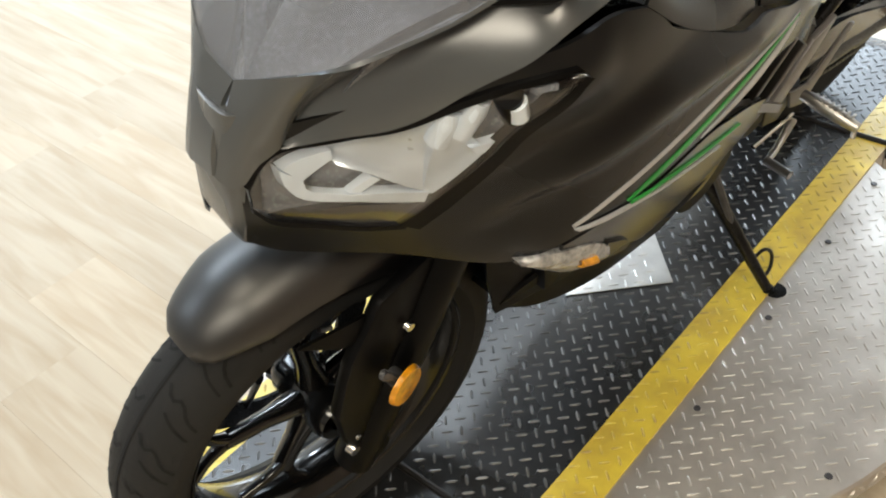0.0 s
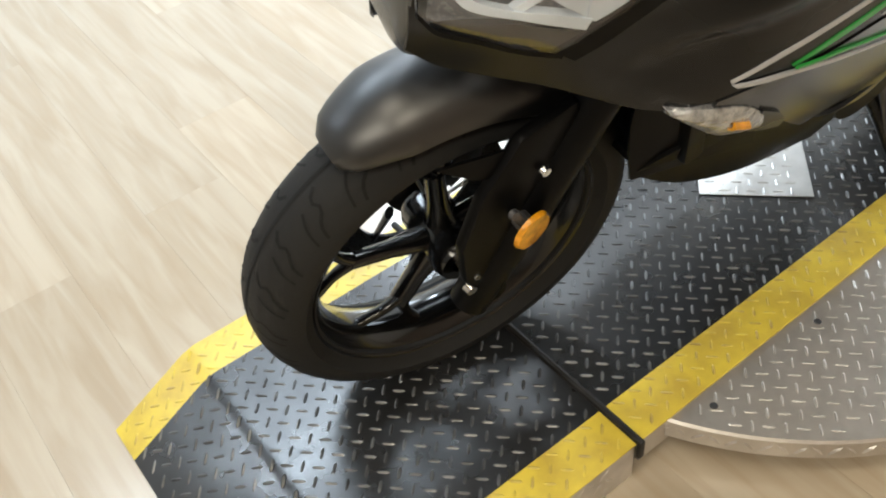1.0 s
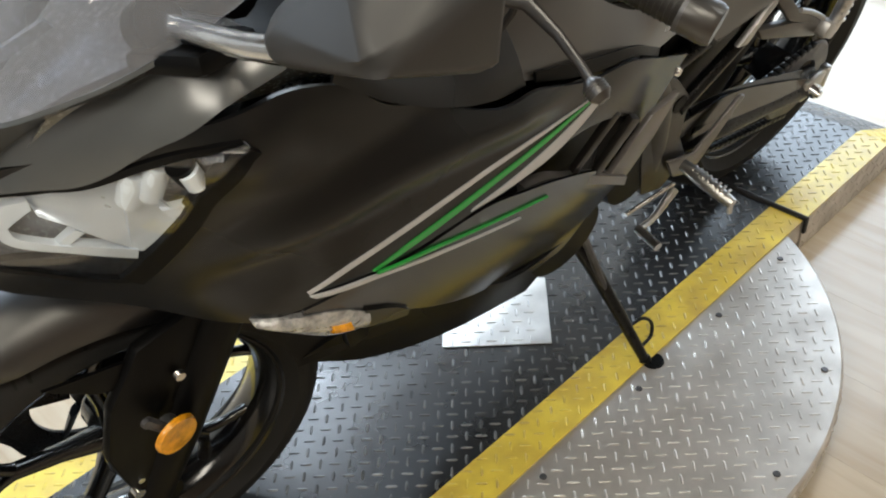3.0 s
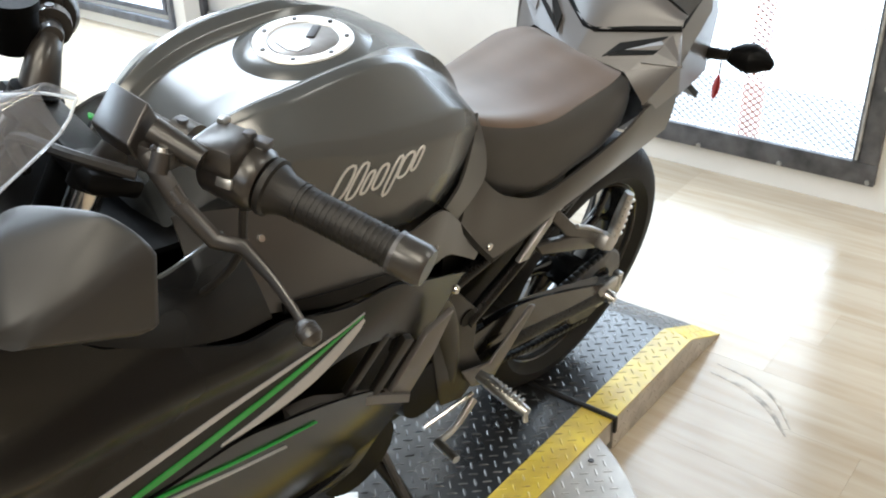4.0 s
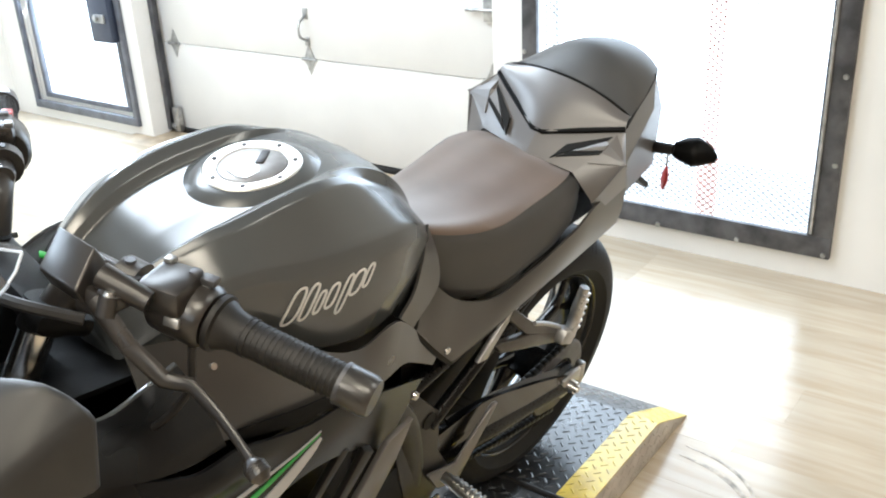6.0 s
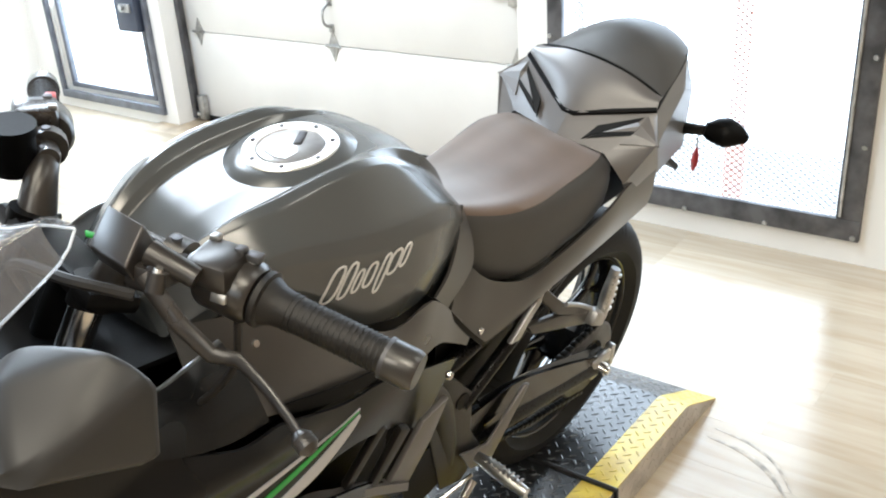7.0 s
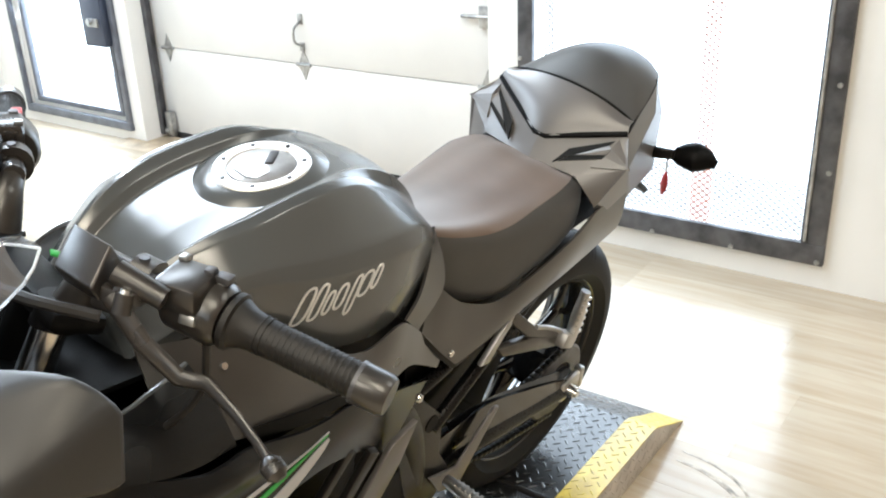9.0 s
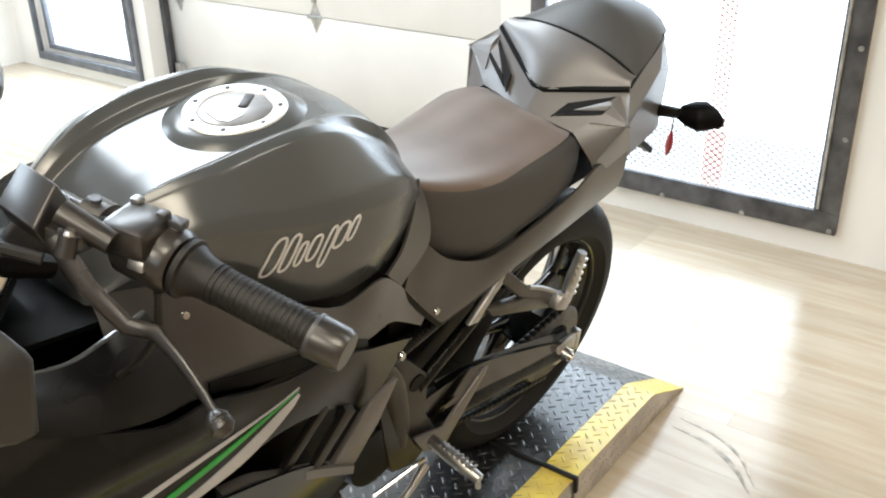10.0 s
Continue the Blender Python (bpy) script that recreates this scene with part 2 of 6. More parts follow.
def box(c, s, bev=0.0, turn=None, seg=2):
    bm = bmesh.new()
    bmesh.ops.create_cube(bm, size=1.0)
    for v in bm.verts:
        v.co = Vector((v.co.x * s[0], v.co.y * s[1], v.co.z * s[2]))
    if bev:
        bmesh.ops.bevel(bm, geom=bm.edges[:], offset=bev, segments=seg, affect="EDGES", profile=0.5)
    bm.verts.index_update()
    m = Matrix.Translation(c) @ (Euler([radians(a) for a in turn]).to_matrix().to_4x4() if turn else Matrix())
    vf = [m @ v.co for v in bm.verts], [tuple(v.index for v in f.verts) for f in bm.faces]
    bm.free()
    return vf


def curve(P, n, straight=False):
    """n+1 points spread along the points P, smoothly or straight."""
    P = [Vector(p) for p in P]
    L = [0.0]
    for a, b in zip(P, P[1:]):
        L.append(L[-1] + max(1e-6, (b - a).length))
    out = []
    for k in range(n + 1):
        s = L[-1] * k / n
        i = max(j for j in range(len(P) - 1) if L[j] <= s + 1e-9)
        u = min(1.0, (s - L[i]) / (L[i + 1] - L[i]))
        if straight or len(P) < 3:
            out.append(P[i].lerp(P[i + 1], u))
            continue
        h = L[i + 1] - L[i]
        ta = (P[i + 1] - P[i - 1]) / (L[i + 1] - L[i - 1]) if i else (P[1] - P[0]) / L[1]
        tb = (P[i + 2] - P[i]) / (L[i + 2] - L[i]) if i + 2 < len(P) else (P[-1] - P[-2]) / (L[-1] - L[-2])
        out.append((2 * u**3 - 3 * u * u + 1) * P[i] + (u**3 - 2 * u * u + u) * h * ta + (3 * u * u - 2 * u**3) * P[i + 1] + (u**3 - u * u) * h * tb)
    return out


def loft(rings, closed=True, caps=True):
    n = len(rings[0])
    V = [v for r in rings for v in r]
    F = []
    for a in range(len(rings) - 1):
        for k in range(n if closed else n - 1):
            k2 = (k + 1) % n
            F.append((a * n + k, a * n + k2, (a + 1) * n + k2, (a + 1) * n + k))
    if caps and closed:
        F += [tuple(range(n - 1, -1, -1)), tuple(range((len(rings) - 1) * n, len(rings) * n))]
    return V, F


def tube(P, r, n=10, steps=0, flat=1.0):
    """A round bar along P; r is one radius or one for each end and between."""
    P = curve(P, steps) if steps else [Vector(p) for p in P]
    rs = r if isinstance(r, (list, tuple)) else [r, r]
    rings, side = [], None
    for i, p in enumerate(P):
        d = (P[min(i + 1, len(P) - 1)] - P[max(i - 1, 0)]).normalized()
        if side is None:
            side = d.orthogonal().normalized()
        side = (side - d * side.dot(d)).normalized()
        up = d.cross(side)
        u = i / max(1, len(P) - 1) * (len(rs) - 1)
        j = min(int(u), len(rs) - 2)
        rad = rs[j] * (1 - u + j) + rs[j + 1] * (u - j)
        rings.append([p + side * rad * math.cos(2 * math.pi * k / n) + up * rad * flat * math.sin(2 * math.pi * k / n) for k in range(n)])
    return loft(rings)


def lathe(profile, n, centre=(0, 0, 0), closed=True):
    """Turns (radius, along) about the cross axis y through centre."""
    c = Vector(centre)
    rings = []
    for k in range(n):
        a = 2 * math.pi * k / n
        rings.append([c + Vector((r * math.cos(a), y, r * math.sin(a))) for r, y in profile])
    m = len(profile)
    V = [v for q in rings for v in q]
    F = []
    for k in range(n):
        k2 = (k + 1) % n
        for j in range(m if closed else m - 1):
            j2 = (j + 1) % m
            F.append((k * m + j, k * m + j2, k2 * m + j2, k2 * m + j))
    return V, F


def plate(outline, thick, bev=0.0, lift=None):
    """A flat plate from an outline of points; thick is a vector through it. lift(p) may bend it."""
    n = len(outline)
    t = Vector(thick)
    V = [Vector(p) for p in outline] + [Vector(p) + t for p in outline]
    F = [tuple(range(n)), tuple(range(2 * n - 1, n - 1, -1))] + [(k, k + n, (k + 1) % n + n, (k + 1) % n) for k in range(n)]
    if bev:
        bm = bmesh.new()
        vs = [bm.verts.new(v) for v in V]
        for f in F:
            bm.faces.new([vs[i] for i in f])
        bmesh.ops.recalc_face_normals(bm, faces=bm.faces)
        bmesh.ops.bevel(bm, geom=[e for e in bm.edges], offset=bev, segments=2, affect="EDGES", profile=0.5)
        bm.verts.index_update()
        V, F = [v.co.copy() for v in bm.verts], [tuple(v.index for v in f.verts) for f in bm.faces]
        bm.free()
    return V, F


def empty(name, m, label, category, group="", kind=""):
    ob = new(name)
    ob.empty_display_size = 0.05
    ob.matrix_world = m
    return tagged(ob, label, category, group, kind)


def structure(name, vf, mat, label, category, smooth=0):
    ob = part(name, vf, mat, None, "", smooth)
    return tagged(ob, label, category, "", "structure")


# ---- the room ----
XW, YL, YR, XB, ZC = 2.945, 4.4, -3.6, -3.6, 3.2   # wall planes and ceiling height
T = 0.2                                            # wall thickness
DOOR_Y = (0.80, 3.06)                              # overhead door opening
GATE_Y = (-0.50, 0.62)                             # mesh door opening
WIN_Y = (3.17, 4.14)                               # glazed door opening


def wall_run(y0, y1, z0, z1):
    return box((XW + T / 2, (y0 + y1) / 2, (z0 + z1) / 2), (T, y1 - y0, z1 - z0))


structure("wall_east", join(
    wall_run(YR - T, GATE_Y[0], 0, ZC), wall_run(GATE_Y[0], GATE_Y[1], 0, 0.10), wall_run(GATE_Y[0], GATE_Y[1], 2.15, ZC),
    wall_run(GATE_Y[1], DOOR_Y[0], 0, ZC), wall_run(DOOR_Y[0], DOOR_Y[1], 2.45, ZC),
    wall_run(DOOR_Y[1], WIN_Y[0], 0, ZC), wall_run(WIN_Y[0], WIN_Y[1], 0, 0.07), wall_run(WIN_Y[0], WIN_Y[1], 2.15, ZC),
    wall_run(WIN_Y[1], YL + T, 0, ZC)), M_WALL, "white painted wall with a mesh door, overhead door and glazed door", "wall")
structure("wall_north", box(((XB + XW) / 2, YL + T / 2, ZC / 2), (XW - XB, T, ZC)), M_WALL, "plain white painted side wall", "wall")
structure("wall_south", box(((XB + XW) / 2, YR - T / 2, ZC / 2), (XW - XB, T, ZC)), M_CREAM, "plain unseen side wall, tan to tone reflections", "wall")
structure("wall_west", box((XB - T / 2, 0.4, ZC / 2), (T, YL - YR + 2 * T, ZC)), M_TANW, "plain unseen back wall, tan to tone reflections", "wall")
structure("ceiling", box(((XB + XW) / 2, 0.4, ZC + 0.06), (XW - XB + 2 * T, YL - YR + 2 * T, 0.12)), M_CEIL, "unseen ceiling, darkened to keep reflections black", "ceiling")
floor = structure("floor", box(((XB + XW) / 2 + 0.09, 0.4, -0.06), (XW - XB + 0.18, YL - YR, 0.10)), M_WORN, "light washed oak plank floor", "floor")
ground = structure("ground", box((XW + 20.4, 0, -0.07), (40, 60, 0.1)), M_PAVE, "pale paving outside the doors", "ground")
backdrop = structure("backdrop", box((XW + 1.15, 1.6, 2.0), (0.05, 12, 5)), M_SKYGLOW, "blown-out daylight beyond the doors", "backdrop")


# ---- turntable and ramps ----
ZP = 0.09                                # height of the riding strip
SY = (-0.45, 0.17)                       # its sides
BAND = 0.077                             # width of the yellow edges
HF, HR = 0.112, 1.362                    # joints to the ramps
DC, DR = (0.737, -0.14), 0.642           # turntable disc


def lugs(inside, x0, x1, y0, y1, height, step=0.0245, tall=0.0015):
    """Raised tread bars, turned crosswise in turn, where inside(x, y); height(x) is the plate's top."""
    V, F = [], []
    ring = ((-0.0118, 0), (-0.0062, -0.0030), (0.0062, -0.0030), (0.0118, 0), (0.0062, 0.0030), (-0.0062, 0.0030))
    q = step * math.sqrt(0.5)
    n0, n1 = int((x0 + y0) / q / 2) - 2, int((x1 + y1) / q / 2) + 3
    m0, m1 = int((x0 - y1) / q / 2) - 2, int((x1 - y0) / q / 2) + 3
    for i in range(n0, n1):
        for j in range(m0, m1):
            x, y = (i + j) * q, (i - j) * q
            if not inside(x, y):
                continue
            a = radians(45 if (i + j) % 2 else -45)
            ca, sa, k = math.cos(a), math.sin(a), len(V)
            for u, v in ring:
                px, py = x + u * ca - v * sa, y + u * sa + v * ca
                V.append((px, py, height(px) - 0.0002))
            for u in (-0.0066, 0.0066):
                px, py = x + u * ca, y + u * sa
                V.append((px, py, height(px) + tall))
            F += [(k, k + 1, k + 6), (k + 1, k + 2, k + 7, k + 6), (k + 2, k + 3, k + 7), (k + 3, k + 4, k + 7), (k + 4, k + 5, k + 6, k + 7), (k + 5, k, k + 6)]
    return V, F


def band(xs, y0, y1, height, thick=0.003):
    """A sheet along the strip over the stations xs."""
    top = [[(x, y0, height(x)), (x, y1, height(x)), (x, y1, height(x) - thick), (x, y0, height(x) - thick)] for x in xs]
    return loft(top)


def strip_parts(owner, xs, height):
    x0, x1 = min(xs), max(xs)
    part("black_band", band(xs, SY[0] + BAND, SY[1] - BAND, height), M_BLACKP, owner, "worn gloss black tread plate band", 20)
    for y0, y1 in ((SY[0], SY[0] + BAND), (SY[1] - BAND, SY[1])):
        part("yellow_band", band(xs, y0, y1, height), M_YEL, owner, "scuffed yellow safety edge band", 20)
        tagged(part("yellow_tread", lugs(lambda x, y: x0 + 0.012 < x < x1 - 0.012 and y0 + 0.008 < y < y1 - 0.008, x0, x1, y0, y1, height, tall=0.0011), M_YLUG, owner, "", 0), kind="stuff")
    tagged(part("black_tread", lugs(lambda x, y: x0 + 0.012 < x < x1 - 0.012 and SY[0] + BAND < y < SY[1] - BAND, x0, x1, *SY, height), M_BLUG, owner, "", 0), kind="stuff")


turntable = empty("turntable", pose(0, 0, 0), "round tread-plate motorcycle turntable with black strip and yellow edges", "turntable")
strip_parts(turntable, [HF + 0.006, HR - 0.006], lambda x: ZP)
part("strip_body", box(((HF + HR) / 2, sum(SY) / 2, 0.0585), (HR - HF - 0.012, SY[1] - SY[0] - 0.004, 0.056)), M_PLATE, turntable)


def disc_shape(r, z0, z1, soft=0.004):
    rings = []
    for rr, z in ((r - 0.02, z0), (r, z0), (r, z1 - soft), (r - soft, z1), (r * 0.5, z1)):
        rings.append([(DC[0] + rr * math.cos(a * math.pi / 90), DC[1] + rr * math.sin(a * math.pi / 90), z) for a in range(180)])
    return loft(rings)


ZD = ZP - 0.0045
part("disc", disc_shape(DR, 0.045, ZD), M_PLATE, turntable, "bare steel tread plate disc with a thick rim", 30)
part("base_ring", disc_shape(DR - 0.07, 0.002, 0.047), M_STEEL, turntable, "dark recessed base", 30)
tagged(part("disc_tread", lugs(lambda x, y: math.hypot(x - DC[0], y - DC[1]) < DR - 0.018 and not SY[0] - 0.012 < y < SY[1] + 0.012, 0.05, 1.42, -0.8, 0.55, lambda x: ZD, tall=0.0009), M_PLATE, turntable, "", 0), kind="stuff")


def rim_lugs():
    """Raised tread bars round the disc's rim."""
    V, F = [], []
    n = 164
    for i in range(n):
        a = 2 * math.pi * i / n
        k, tilt = len(V), radians(45 if i % 2 else -45)
        out, along = Vector((math.cos(a), math.sin(a), 0)), Vector((-math.sin(a), math.cos(a), 0))
        c = Vector((DC[0], DC[1], 0.064)) + out * DR
        ca, sa = math.cos(tilt), math.sin(tilt)
        for u, v, d in ((-0.014, 0, -0.0002), (0, -0.0038, -0.0002), (0.014, 0, -0.0002), (0, 0.0038, -0.0002), (-0.007, 0, 0.0030), (0.007, 0, 0.0030)):
            V.append(c + along * (u * ca - v * sa) + Vector((0, 0, u * sa + v * ca)) + out * d)
        F += [(k, k + 1, k + 4), (k + 1, k + 5, k + 4), (k + 1, k + 2, k + 5), (k + 2, k + 3, k + 5), (k + 3, k + 4, k + 5), (k + 3, k, k + 4)]
    return V, F


tagged(part("rim_tread", rim_lugs(), M_PLATE, turntable, "", 0), kind="stuff")
screw = join(lathe([(0.0001, 0.0016), (0.0055, 0.0016), (0.0065, 0.0), (0.0001, 0.0)], 12))
screw = moved(screw, Euler((radians(90), 0, 0)).to_matrix().to_4x4())
SCREWS = [(x, y, ZD) for x in (0.245, 0.495, 0.75, 1.0, 1.22) for y in (SY[0] - 0.027, SY[1] + 0.027)] + [(0.75, -0.745, ZD), (1.003, -0.69, ZD), (0.495, -0.70, ZD), (0.75, 0.465, ZD)]
for x, y, z in SCREWS:
    part("screw", moved(screw, Matrix.Translation((x, y, z + 0.001))), M_DARKF, turntable, "", 30)


def side_lugs(x0, x1, height, step=0.0245):
    """Raised tread bars on the near side plate."""
    V, F = [], []
    y, n = SY[0] + 0.002, int((x1 - x0) / step)
    for i in range(n):
        for j in range(3):
            x, z = x0 + step * (i + 0.5 * (j % 2)), 0.016 + 0.026 * j
            if z > height(x) - 0.012:
                continue
            a, k = radians(45 if (i + j) % 2 else -45), len(V)
            ca, sa = math.cos(a), math.sin(a)
            for u, v, d in ((-0.013, 0, 0.0002), (0, -0.0038, 0.0002), (0.013, 0, 0.0002), (0, 0.0038, 0.0002), (-0.007, 0, -0.0018), (0.007, 0, -0.0018)):
                V.append((x + u * ca - v * sa, y + d, z + u * sa + v * ca))
            F += [(k, k + 1, k + 4), (k + 1, k + 5, k + 4), (k + 1, k + 2, k + 5), (k + 2, k + 3, k + 5), (k + 3, k + 4, k + 5), (k + 3, k, k + 4)]
    return V, F


def ramp(name, hinge, brk, foot, label):
    owner = empty(name, pose(0, 0, 0), label, "ramp", "turntable ramps")
    sgn = 1 if foot > hinge else -1
    top = lambda x: ZP if (x - brk) * sgn <= 0 else 0.004 + (ZP - 0.004) * max(0.0, (foot - x) / (foot - brk))
    xs = [hinge + sgn * 0.006, brk - sgn * 0.012, brk + sgn * 0.012, foot]
    h2 = lambda x: top(x) - 0.0035
    strip_parts(owner, xs, top)
    rings = [[(x, SY[0] + 0.002, h2(x)), (x, SY[1] - 0.002, h2(x)), (x, SY[1] - 0.002, min(0.002, h2(x) - 0.001)), (x, SY[0] + 0.002, min(0.002, h2(x) - 0.001))] for x in xs]
    part("ramp_body", loft(rings), M_PLATE, owner, "bare steel ramp sides", 20)
    tagged(part("side_tread", side_lugs(min(xs) + 0.015, max(xs) - 0.015, h2), M_PLATE, owner, "", 0), kind="stuff")
    bar = tube([(hinge, SY[0] - 0.006, ZP + 0.002), (hinge, SY[1] + 0.006, ZP + 0.002)], 0.0065, 8)
    end = box((hinge, SY[0] - 0.004, ZP - 0.014), (0.011, 0.008, 0.04), 0.002)
    part("joint_strip", join(bar, end), M_RUB, owner, "black rubber joint strip")
    return owner


ramp("front_ramp", HF, -0.325, -0.487, "low tread-plate front ramp with black centre and yellow edges")
ramp("rear_ramp", HR, 1.748, 1.938, "low tread-plate rear ramp with black centre and yellow edges")
in_patch = lambda x, y: max(abs((x - 0.722) + (y + 0.157)), abs((x - 0.722) - (y + 0.157))) * 0.7071 < 0.085
patch = tagged(part("metal_plate", join(moved(box((0, 0, 0), (0.185, 0.205, 0.002), 0.0008), pose(0.722, -0.157, ZP + 0.0028, 0, 0, 45.0))), M_ZINC, None, "", 0), "shiny bare metal plate lying on the black strip", "metal plate")
tagged(part("plate_tread", lugs(in_patch, 0.55, 0.9, -0.33, 0.02, lambda x: ZP + 0.0038), M_ZINC, patch, "", 0), kind="stuff")

# ---- the motorcycle: x runs to its rear, y to its right, z up from the tyres' contact line ----
BIKE = Matrix.Translation((0.0, -0.075, ZP)) @ pose(0, 0, 0, 0, 0, -3.8) @ pose(0, 0, 0, 14.8, 0, 0)
bike = empty("motorcycle", BIKE, "matt grey sport motorcycle with green stripe leaning on side stand", "motorcycle")
FA, RA = Vector((0.012, 0, 0.293)), Vector((1.42, 0, 0.312))      # axles
UPRIGHT[:] = [0.02, 0.04]
RAKE = Vector((math.sin(radians(26)), 0, math.cos(radians(26))))
HEAD = Vector((-0.08, 0, 0.0))                                   # where the steering axis meets the ground
STEER = Matrix.Translation(HEAD) @ Matrix.Rotation(radians(-5.0), 4, RAKE) @ Matrix.Translation(-HEAD)   # turned a little to its right


def both(name, vf, mat, label="", smooth=38, parent=None):
    a = part(name, vf, mat, parent or bike, label, smooth)
    b = part(name, mirrored(vf), mat, parent or bike, label, smooth)
    return a, b


def tyre_shape(c, R, half, rim, n=96):
    prof = []
    for k in range(15):
        a = radians(-98 + 196 * k / 14)
        prof.append((R - half * 0.86 + half * 0.86 * math.cos(a) ** 1 if abs(a) < 1.4 else R - half * 0.86 + half * 0.86 * math.cos(a), half * math.sin(a)))
    prof += [(rim + 0.012, half * 0.80), (rim, half * 0.70), (rim, -half * 0.70), (rim + 0.012, -half * 0.80)]
    return lathe(prof, n, c)


def tyre_point(c, R, half, a, s):
    """A point on the tread at wheel angle a and at side s from -1 to 1."""
    b = radians(95 * s)
    r = R - half * 0.86 + half * 0.86 * math.cos(b)
    return Vector(c) + Vector((r * math.cos(a), half * math.sin(b), r * math.sin(a)))


def groove(c, R, half, path, width=0.0062):
    """A thin dark channel along (angle, side) points over the tread."""
    P = curve([(a, s, 0) for a, s in path], 8)
    V, F = [], []
    for i, p in enumerate(P):
        d = P[min(i + 1, 8)] - P[max(i - 1, 0)]
        e = Vector((d.x * R, d.y * half * 1.5, 0)).normalized()
        da, ds = -e.y * width / 2 / R, e.x * width / 2 / (half * 1.5)
        for q in (-1, 1):
            w = tyre_point(c, R + 0.0006, half + 0.0005, p.x + q * da, p.y + q * ds)
            V.append(w)
    for i in range(8):
        F.append((2 * i, 2 * i + 1, 2 * i + 3, 2 * i + 2))
    return V, F


def wheel(name, c, R, half, rim, hubw, label, turn=Matrix()):
    w = part(name, moved(lathe([(0.018, -hubw), (0.034, -hubw), (0.040, -hubw + 0.012), (0.036, 0), (0.040, hubw - 0.012), (0.034, hubw), (0.018, hubw)], 28, c), turn), M_GLOSS, bike, label)
    part("tyre", moved(tyre_shape(c, R, half, rim), turn), M_TYRE, w, "black road tyre with cut grooves")
    part("rim", moved(lathe([(rim + 0.004, -half * 0.74), (rim + 0.010, -half * 0.78), (rim + 0.008, -half * 0.66), (rim - 0.006, -half * 0.56), (rim - 0.018, -half * 0.2), (rim - 0.018, half * 0.2), (rim - 0.006, half * 0.56), (rim + 0.008, half * 0.66), (rim + 0.010, half * 0.78), (rim + 0.004, half * 0.74), (rim - 0.010, half * 0.16), (rim - 0.010, -half * 0.16)], 96, c), turn), M_GLOSS, w, "gloss black cast rim", 50)
    C = Vector(c)
    for k in range(5):
        a0 = radians(72 * k + 26)
        at = lambda r, a, y=0.0: C + Vector((r * math.cos(a), y, r * math.sin(a)))
        stem = tube([at(0.030, a0), at(0.085, a0), at(0.148, a0)], [0.019, 0.0125, 0.0115], 10, 0, 1.25)
        arms = [tube([at(0.138, a0), at(0.168, a0 + q * 0.12), at(rim - 0.008, a0 + q * 0.30)], [0.0095, 0.0075, 0.0085], 8, 6, 1.3) for q in (-1, 1)]
        part("spoke", moved(join(stem, *arms), turn), M_GLOSS, w, "", 60)
    G = []
    n = 25
    for k in range(n):
        a = 2 * math.pi * k / n
        for q in (-1, 1):
            o = a + (math.pi / n if q > 0 else 0)
            G.append(groove(c, R, half, [(o, 0.10 * q), (o + 0.05, 0.22 * q), (o + 0.03, 0.36 * q), (o + 0.09, 0.52 * q), (o + 0.12, 0.72 * q)], 0.0044))
            G.append(groove(c, R, half, [(o + 0.11, 0.24 * q), (o + 0.15, 0.42 * q), (o + 0.18, 0.68 * q)], 0.0036))
    m = 60
    for k in range(m):
        a = 2 * math.pi * k / m
        G.append(groove(c, R, half, [(a, 0.0), (a + math.pi / m, 0.0), (a + 2 * math.pi / m + 0.004, 0.0)], 0.004))
    part("tread_groove_pattern", moved(join(*G), turn), M_GROOVE, w, "", 0)
    return w


def brake_disc(owner, c, y, r, n=10, turn=Matrix()):
    V, F = [], []
    m = n * 12
    for k in range(m):
        a = 2 * math.pi * k / m
        ro = r * (1 + 0.025 * math.cos(n * a))
        for q in (-0.0022, 0.0022):
            V.append((c[0] + ro * math.cos(a), y + q, c[2] + ro * math.sin(a)))
            V.append((c[0] + (r * 0.66) * math.cos(a), y + q, c[2] + (r * 0.66) * math.sin(a)))
    for k in range(m):
        a, b = 4 * k, 4 * ((k + 1) % m)
        F += [(a, b, b + 1, a + 1), (a + 2, a + 3, b + 3, b + 2), (a, a + 2, b + 2, b), (a + 1, b + 1, b + 3, a + 3)]
    d = part("brake_disc", moved((V, F), turn), M_STEEL, owner, "drilled petal brake disc")
    for k in range(5):
        a = 2 * math.pi * k / 5
        part("disc_arm", moved(tube([(c[0] + 0.05 * math.cos(a), y, c[2] + 0.05 * math.sin(a)), (c[0] + r * 0.70 * math.cos(a + 0.25), y, c[2] + r * 0.70 * math.sin(a + 0.25))], [0.016, 0.010], 8, 0, 0.4), turn), M_STEEL, d)


fw = wheel("front_wheel", FA, 0.293, 0.057, 0.214, 0.055, "gloss black cast front wheel", STEER)
rw = wheel("rear_wheel", RA, 0.312, 0.072, 0.214, 0.075, "gloss black cast rear wheel")
brake_disc(fw, FA, 0.075, 0.145, 10, STEER)
brake_disc(rw, RA, 0.082, 0.110)

# half-width of the fairing over stations along the bike and heights
XS = (-0.08, -0.03, 0.04, 0.11, 0.18, 0.26, 0.40, 0.56, 0.72, 0.86)
ZS = (0.40, 0.54, 0.68, 0.76, 0.85, 0.93, 1.0)
